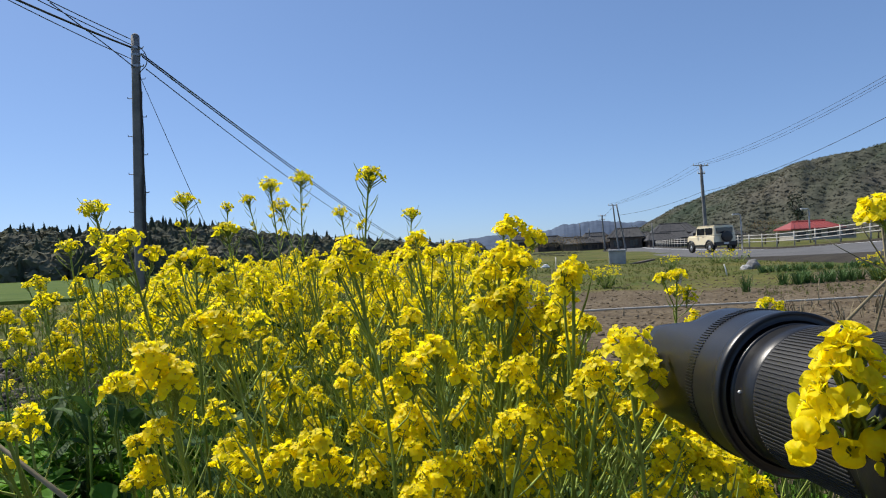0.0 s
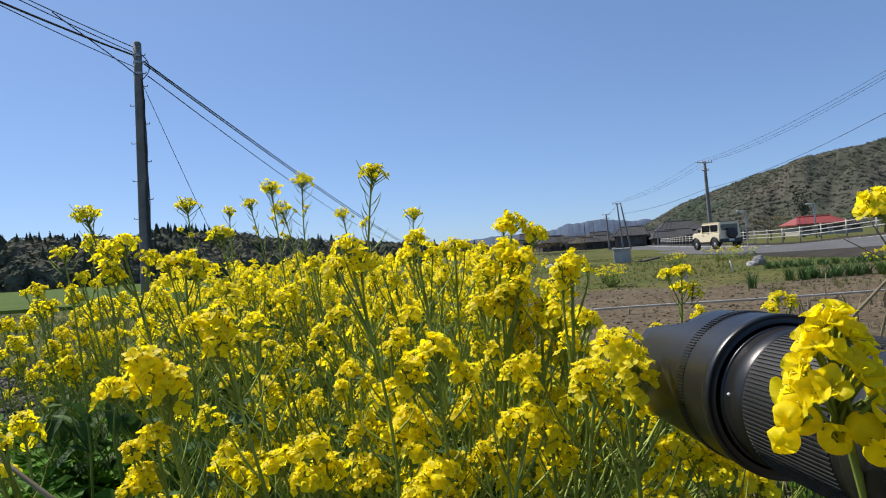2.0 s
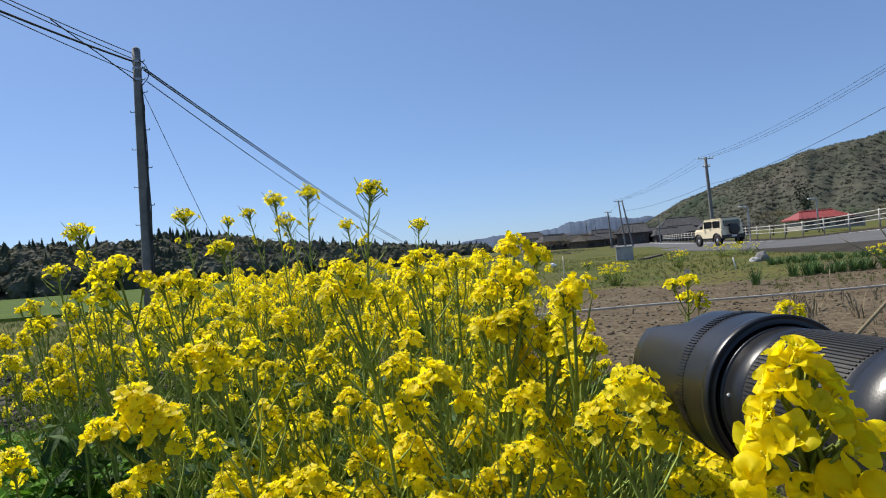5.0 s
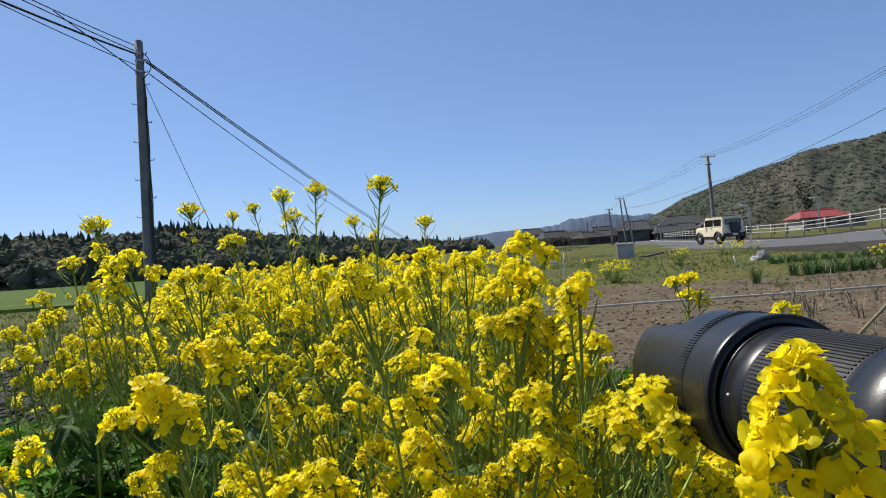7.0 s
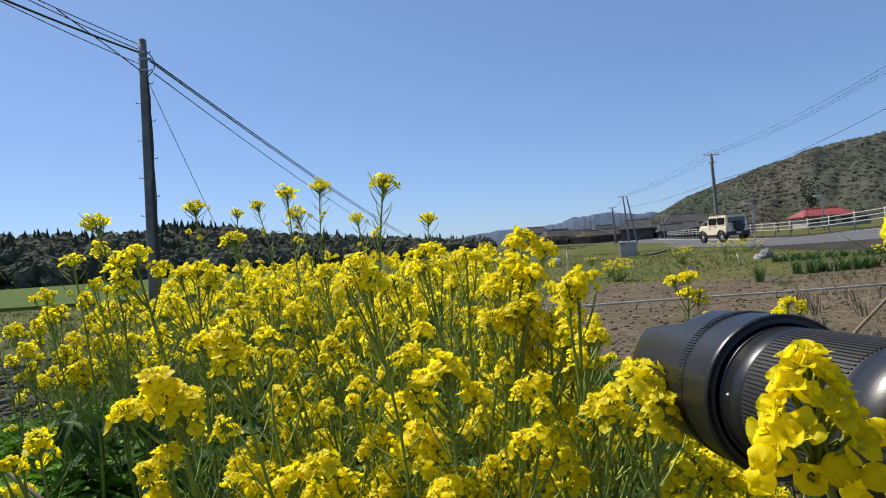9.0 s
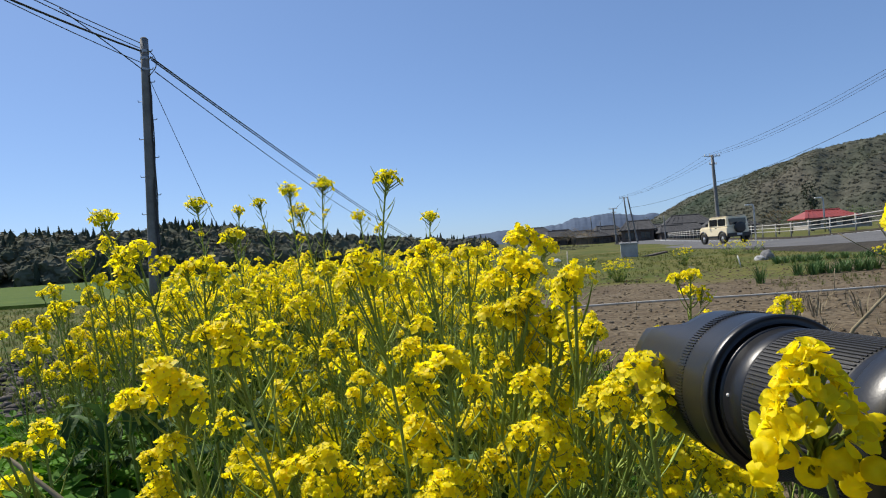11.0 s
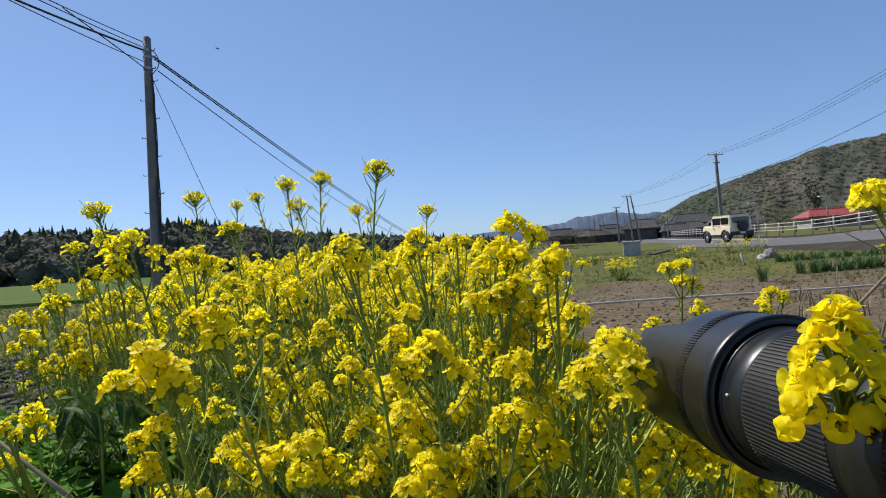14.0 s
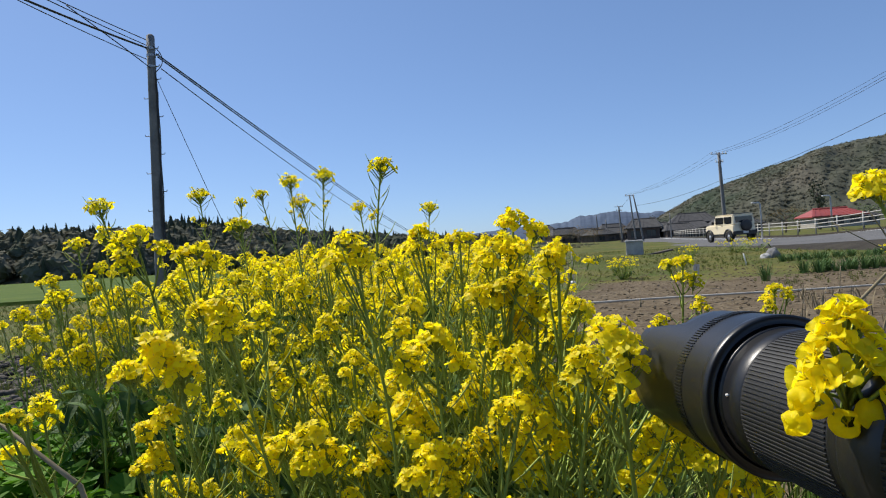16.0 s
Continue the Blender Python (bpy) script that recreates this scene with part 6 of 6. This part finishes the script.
# ---- what moves: the lens goes with the camera, the plants sway in the wind ----
def motions():
    shift = [(0.0, 0.0062, 0.0016), (0.5, 0.0010, 0.0004), (16.0, 0.0, 0.0)]

    def lens_shift(t):
        for (t0, x0, y0), (t1, x1, y1) in zip(shift, shift[1:]):
            if t0 <= t <= t1:
                s = (t - t0) / (t1 - t0)
                return Vector((x0 + (x1 - x0) * s, y0 + (y1 - y0) * s, 0))
    walk(LENS, [(t, m @ Matrix.Translation(lens_shift(t)) @ LENS_OFFSET) for t, m in PATH])

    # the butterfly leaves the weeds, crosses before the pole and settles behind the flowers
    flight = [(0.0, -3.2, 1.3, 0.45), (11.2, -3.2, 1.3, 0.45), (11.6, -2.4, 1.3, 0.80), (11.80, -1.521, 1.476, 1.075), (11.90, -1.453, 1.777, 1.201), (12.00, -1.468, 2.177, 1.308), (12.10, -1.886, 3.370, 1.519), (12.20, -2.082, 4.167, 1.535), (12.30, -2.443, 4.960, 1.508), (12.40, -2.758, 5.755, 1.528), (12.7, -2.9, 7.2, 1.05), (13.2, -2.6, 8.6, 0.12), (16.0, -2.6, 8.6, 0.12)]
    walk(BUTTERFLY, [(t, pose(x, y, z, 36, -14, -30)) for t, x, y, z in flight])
    for wing, side in WINGS:
        beats = [(0.0, 65), (11.2, 65)] + [(11.25 + 0.05 * k, (62, 20, -15, 25)[k % 4]) for k in range(40)] + [(13.3, 65), (16.0, 65)]
        walk(wing, [(t, pose(0, 0, 0, 0, -side * a, 0)) for t, a in beats])
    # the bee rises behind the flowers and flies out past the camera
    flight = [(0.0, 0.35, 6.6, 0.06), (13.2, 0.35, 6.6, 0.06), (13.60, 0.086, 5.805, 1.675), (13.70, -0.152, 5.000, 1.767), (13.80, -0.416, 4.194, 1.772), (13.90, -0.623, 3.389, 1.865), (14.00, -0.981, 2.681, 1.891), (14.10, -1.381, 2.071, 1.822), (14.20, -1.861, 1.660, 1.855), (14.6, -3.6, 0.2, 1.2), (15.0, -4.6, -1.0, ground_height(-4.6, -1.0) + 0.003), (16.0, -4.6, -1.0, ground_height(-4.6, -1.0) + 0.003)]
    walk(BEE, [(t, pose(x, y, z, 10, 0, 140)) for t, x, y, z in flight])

    # seconds, shift of the head to the right and up, in metres
    SWAYS = {}
    SWAYS[close] = [(0, 0.000, 0.000), (0.5, -0.005, -0.001), (1, -0.005, 0.002), (1.5, -0.008, 0.002), (2, -0.009, 0.004), (2.5, 0.009, 0.011), (3, 0.006, 0.012), (3.5, -0.010, 0.013), (4, -0.023, 0.017), (6.5, -0.031, 0.019), (7, -0.031, 0.019), (7.5, -0.030, 0.015), (8, -0.028, 0.013), (8.5, -0.028, 0.012), (9, -0.023, 0.012), (11.5, -0.016, 0.006), (12, -0.007, 0.007), (12.5, 0.006, 0.006), (13, 0.007, 0.003), (13.5, 0.010, 0.003), (14, 0.008, 0.003), (14.5, 0.009, -0.000), (15, 0.006, 0.000), (15.5, 0.014, -0.002), (16, 0.013, -0.002)]
    SWAYS[h_right] = [(0, 0.000, 0.000), (0.5, -0.001, -0.004), (1, -0.003, -0.005), (1.5, -0.005, -0.004), (2, -0.008, -0.003), (2.5, -0.002, 0.000), (3, -0.007, 0.001), (3.5, -0.010, 0.001), (4, -0.007, -0.001), (6.5, -0.002, -0.007), (7, 0.004, -0.011), (7.5, 0.001, -0.010), (8, -0.000, -0.004), (8.5, -0.001, -0.005), (9, -0.001, -0.006), (11.5, 0.005, -0.007), (12, 0.007, -0.007), (12.5, 0.007, -0.006), (13, 0.000, -0.006), (13.5, 0.002, -0.007), (14, 0.001, -0.006), (14.5, 0.004, -0.011), (15, 0.002, -0.005), (15.5, 0.001, -0.004), (16, -0.002, -0.003)]
    SWAYS[h_corner] = [(0, 0.000, 0.000), (1, -0.005, 0.001), (1.5, -0.003, -0.003), (2, -0.005, -0.002), (2.5, 0.011, 0.009), (3, 0.007, 0.008), (3.5, -0.004, 0.001), (4, 0.004, -0.002), (7, 0.009, -0.003), (9, 0.003, -0.003), (11.5, 0.008, -0.002), (12, 0.005, 0.000), (12.5, 0.007, 0.001), (13, 0.008, -0.000), (14, 0.003, -0.002), (15, 0.004, -0.000), (16, 0.006, -0.001)]
    SWAYS[h_tall] = [(0, 0.000, 0.000), (0.5, 0.002, 0.002), (1, 0.004, 0.001), (1.5, 0.006, 0.002), (2, 0.006, 0.003), (2.5, 0.006, 0.001), (3, 0.007, 0.002), (3.5, 0.007, 0.001), (4, 0.006, 0.000), (6.5, 0.009, 0.001), (7, 0.011, 0.002), (7.5, 0.011, 0.001), (8, 0.012, 0.001), (8.5, 0.012, 0.000), (9, 0.011, 0.001), (11.5, 0.014, 0.002), (12, 0.013, 0.002), (12.5, 0.014, 0.002), (13, 0.014, 0.003), (13.5, 0.013, 0.002), (14, 0.012, 0.003), (14.5, 0.012, 0.003), (15, 0.013, 0.003), (15.5, 0.011, 0.003), (16, 0.012, 0.002)]
    SWAYS[h_b] = [(0, 0.000, 0.000), (0.5, 0.005, 0.001), (1, 0.015, -0.001), (1.5, 0.009, 0.000), (2, 0.002, 0.001), (2.5, 0.007, -0.003), (3, 0.000, -0.001), (3.5, 0.002, -0.002), (4, 0.009, -0.003), (6.5, 0.024, -0.009), (7, 0.025, -0.008), (7.5, 0.021, -0.007), (8, 0.023, -0.008), (8.5, 0.026, -0.008), (9, 0.028, -0.007), (11.5, 0.035, -0.009), (12, 0.038, -0.011), (12.5, 0.038, -0.010), (13, 0.038, -0.010), (13.5, 0.038, -0.008), (14, 0.035, -0.008), (14.5, 0.034, -0.009), (15, 0.034, -0.008), (15.5, 0.033, -0.007), (16, 0.033, -0.008)]
    SWAYS[h_c] = [(0, 0.000, 0.000), (0.5, 0.003, 0.003), (1, 0.009, -0.004), (1.5, 0.007, -0.001), (2, 0.003, -0.002), (2.5, 0.005, -0.003), (3, 0.004, -0.002), (3.5, 0.002, 0.000), (4, 0.001, 0.001), (6.5, 0.003, 0.002), (7, 0.002, 0.002), (7.5, 0.002, 0.002), (8, 0.002, 0.001), (8.5, 0.002, 0.001), (9, 0.004, 0.002), (11.5, 0.004, 0.003), (12, 0.004, 0.003), (12.5, 0.004, 0.002), (13, 0.005, 0.004), (13.5, 0.005, 0.005), (14, 0.005, 0.004), (14.5, 0.004, 0.004), (15, 0.004, 0.004), (15.5, 0.004, 0.003), (16, 0.006, 0.003)]
    SWAYS[h_left] = [(0, 0.000, 0.000), (0.5, -0.002, -0.000), (1, -0.003, -0.001), (1.5, -0.002, -0.001), (2, -0.001, -0.001), (2.5, -0.002, -0.002), (3, -0.002, -0.001), (3.5, -0.001, -0.001), (4, -0.001, -0.002), (6.5, -0.001, -0.001), (7, 0.000, -0.000), (7.5, 0.000, -0.000), (8, -0.000, -0.001), (8.5, -0.002, -0.001), (9, -0.001, -0.001), (11.5, -0.001, -0.000), (12, 0.000, -0.000), (12.5, 0.001, 0.001), (13, 0.001, 0.001), (13.5, -0.000, -0.000), (14, 0.001, 0.000), (14.5, 0.002, 0.000), (15, 0.001, 0.000), (15.5, 0.000, 0.000), (16, 0.001, 0.001)]
    SWAYS[h_left_two] = [(0, 0.000, 0.000), (0.5, 0.001, -0.000), (1, 0.001, -0.000), (1.5, -0.000, -0.001), (2, 0.000, -0.000), (2.5, 0.001, -0.001), (3, -0.000, -0.001), (3.5, 0.001, 0.000), (4, 0.003, -0.000), (6.5, -0.003, 0.001), (7, -0.003, 0.001), (7.5, -0.003, 0.001), (8, -0.002, 0.001), (8.5, -0.002, 0.002), (9, -0.003, 0.002), (11.5, -0.002, 0.003), (12, -0.003, 0.003), (12.5, -0.004, 0.002), (13, -0.003, 0.003), (13.5, -0.003, 0.003), (14, -0.003, 0.003), (14.5, -0.003, 0.002), (15, -0.003, 0.003), (15.5, -0.002, 0.004), (16, -0.002, 0.003)]
    SWAYS[h_mid] = [(0, 0.000, 0.000), (0.5, -0.001, 0.001), (1, -0.000, 0.001), (1.5, -0.001, -0.000), (2, -0.000, -0.000), (2.5, -0.001, -0.001), (3, -0.000, -0.002), (3.5, -0.000, -0.001), (4, 0.000, -0.002), (6.5, 0.002, -0.003), (7, 0.002, -0.003), (7.5, 0.002, -0.004), (8, 0.002, -0.003), (8.5, 0.002, -0.003), (9, 0.001, -0.003), (11.5, 0.003, -0.004), (12, 0.004, -0.004), (12.5, 0.003, -0.004), (13, 0.004, -0.004), (13.5, 0.003, -0.004), (14, 0.003, -0.004), (14.5, 0.003, -0.004), (15, 0.003, -0.004), (15.5, 0.003, -0.004), (16, 0.003, -0.005)]
    SWAYS[h_mid_two] = [(0, 0.000, 0.000), (0.5, -0.000, -0.000), (1, -0.003, 0.001), (1.5, -0.001, 0.002), (2, -0.002, 0.001), (2.5, -0.002, 0.002), (3, -0.003, 0.002), (3.5, -0.001, 0.002), (4, -0.002, 0.002), (6.5, -0.006, 0.004), (7, -0.006, 0.004), (7.5, -0.006, 0.004), (8, -0.006, 0.004), (8.5, -0.006, 0.004), (9, -0.005, 0.004), (11.5, -0.007, 0.004), (12, -0.007, 0.003), (12.5, -0.007, 0.004), (13, -0.008, 0.003), (13.5, -0.007, 0.004), (14, -0.007, 0.004), (14.5, -0.007, 0.005), (15, -0.007, 0.003), (15.5, -0.007, 0.003), (16, -0.007, 0.004)]
    SWAYS[h_m] = [(0, 0.000, 0.000), (0.5, 0.000, -0.000), (1, 0.002, -0.000), (1.5, 0.001, -0.000), (2, 0.002, -0.000), (2.5, 0.001, 0.001), (3, 0.002, -0.000), (3.5, 0.001, 0.001), (4, 0.001, 0.001), (6.5, 0.001, -0.002), (7, -0.000, -0.003), (7.5, -0.000, -0.002), (8, 0.001, -0.002), (8.5, 0.001, -0.002), (9, 0.002, -0.001), (11.5, 0.002, -0.002), (12, 0.001, -0.001), (12.5, 0.001, -0.001), (13, 0.000, -0.002), (13.5, 0.001, -0.001), (14, 0.001, -0.002), (14.5, 0.001, -0.002), (15, 0.001, -0.002), (15.5, 0.000, -0.003), (16, -0.001, -0.003)]
    SWAYS[h_low] = [(0, 0.000, 0.000), (0.5, 0.001, -0.001), (1, -0.001, 0.000), (1.5, -0.001, -0.001), (2, -0.003, -0.001), (2.5, -0.002, -0.001), (3, -0.001, 0.001), (3.5, -0.000, 0.001), (4, -0.002, -0.000), (6.5, -0.001, 0.002), (7, -0.002, 0.001), (7.5, -0.001, 0.001), (8, -0.001, 0.001), (8.5, -0.001, 0.002), (9, -0.000, 0.002), (11.5, -0.001, 0.001), (12, -0.002, 0.001), (12.5, -0.002, 0.001), (13, -0.002, 0.001), (13.5, -0.001, 0.002), (14, -0.002, 0.001), (14.5, -0.002, 0.001), (15, -0.001, 0.001), (15.5, -0.002, 0.001), (16, -0.002, 0.001)]
    SWAYS[h_four] = [(0, 0.000, 0.000), (0.5, 0.000, 0.000), (1, 0.000, 0.000), (1.5, 0.001, 0.001), (2, 0.000, 0.001), (2.5, -0.000, 0.001), (3, 0.001, 0.001), (3.5, -0.000, 0.000), (4, -0.001, 0.001), (6.5, 0.001, -0.000), (7, 0.001, 0.000), (7.5, 0.001, -0.000), (8, 0.001, 0.000), (8.5, 0.001, -0.000), (9, 0.001, -0.000), (11.5, 0.001, -0.000), (12, 0.001, -0.001), (12.5, 0.001, -0.001), (13, 0.001, -0.001), (13.5, 0.001, -0.000), (14, 0.000, -0.001), (14.5, 0.001, -0.000), (15, 0.001, 0.000), (15.5, 0.002, -0.000), (16, 0.000, 0.000)]
    SWAYS[h_front] = [(0, 0.000, 0.000), (0.5, -0.001, -0.001), (1, -0.001, 0.000), (1.5, -0.002, -0.000), (2, -0.003, -0.001), (2.5, -0.002, 0.000), (3, -0.003, 0.001), (3.5, -0.003, -0.001), (4, -0.003, 0.000), (6.5, -0.003, -0.000), (7, -0.003, -0.001), (7.5, -0.003, -0.000), (8, -0.004, -0.001), (8.5, -0.003, -0.000), (9, -0.004, -0.001), (11.5, -0.005, -0.002), (12, -0.006, -0.001), (12.5, -0.006, -0.002), (13, -0.006, -0.002), (13.5, -0.006, -0.002), (14, -0.006, -0.004), (14.5, -0.007, -0.004), (15, -0.007, -0.004), (15.5, -0.007, -0.002), (16, -0.007, -0.002)]
    SWAYS[h_five] = [(0, 0.000, 0.000), (0.5, 0.000, -0.000), (1, 0.001, 0.000), (1.5, 0.001, 0.001), (2, 0.001, 0.001), (2.5, 0.001, 0.002), (3, 0.000, 0.001), (3.5, -0.000, 0.000), (4, -0.000, 0.001), (6.5, 0.002, 0.000), (7, 0.002, -0.000), (7.5, 0.002, 0.000), (8, 0.001, -0.000), (8.5, 0.001, 0.000), (9, 0.000, -0.001), (11.5, 0.002, -0.001), (12, 0.002, -0.000), (12.5, 0.001, -0.001), (13, 0.001, -0.000), (13.5, 0.002, -0.001), (14, 0.001, -0.001), (14.5, 0.001, -0.000), (15, 0.001, -0.000), (15.5, 0.001, -0.000), (16, 0.000, -0.000)]
    SWAYS[h_side] = [(0, 0.000, 0.000), (6.5, 0.001, -0.001), (7, -0.003, 0.002), (7.5, 0.001, 0.001), (8, -0.001, -0.000), (8.5, -0.003, -0.001), (9, -0.004, -0.002), (11.5, 0.003, -0.002), (12, 0.003, -0.001), (12.5, 0.005, -0.001), (13, 0.003, -0.000), (13.5, -0.001, 0.001), (14, 0.000, 0.001), (14.5, -0.002, 0.000), (15, -0.002, 0.001), (15.5, -0.001, 0.002), (16, -0.001, 0.002)]

    def sway(ob, rows, height, share):
        m = ob.matrix_basis.copy()
        s = Matrix.Diagonal((*m.to_scale(), 1))
        q = m.to_quaternion().to_matrix().to_4x4()
        walk(ob, [(t, Matrix.Translation(m.translation + Vector((0, 0, dz * share))) @ pose(0, 0, 0, 0, math.degrees(math.atan2(dx * share, height)), 0) @ q) for t, dx, dz in rows])

    led = {ob.name: rows for ob, rows in SWAYS.items()}
    heads = [(ob.matrix_basis.translation.copy(), rows) for ob, rows in SWAYS.items() if ob not in (close, h_corner)]
    for ob in [o for o in scene.objects if o.name.startswith("rapeseed_plant") and o.parent is None]:
        p = ob.matrix_basis.translation.copy()
        if p.y > 5:
            continue
        if ob.name in led:
            sway(ob, led[ob.name], HEIGHT.get(ob.name, 0.9), 1.0)
            continue
        near = min(heads, key=lambda h: (h[0] - p).length)
        if ob in HEROES and (near[0] - p).length < 0.22:
            sway(ob, near[1], 0.9, 0.6)
            continue
        ph = p.x * 3.1 + p.y * 2.3
        sway(ob, [(k * 0.5, 0.006 * math.sin(k * 0.95 + ph) + 0.004 * math.sin(k * 1.7 + 2 * ph), 0.0) for k in range(33)], 0.9, 1.0)


motions()
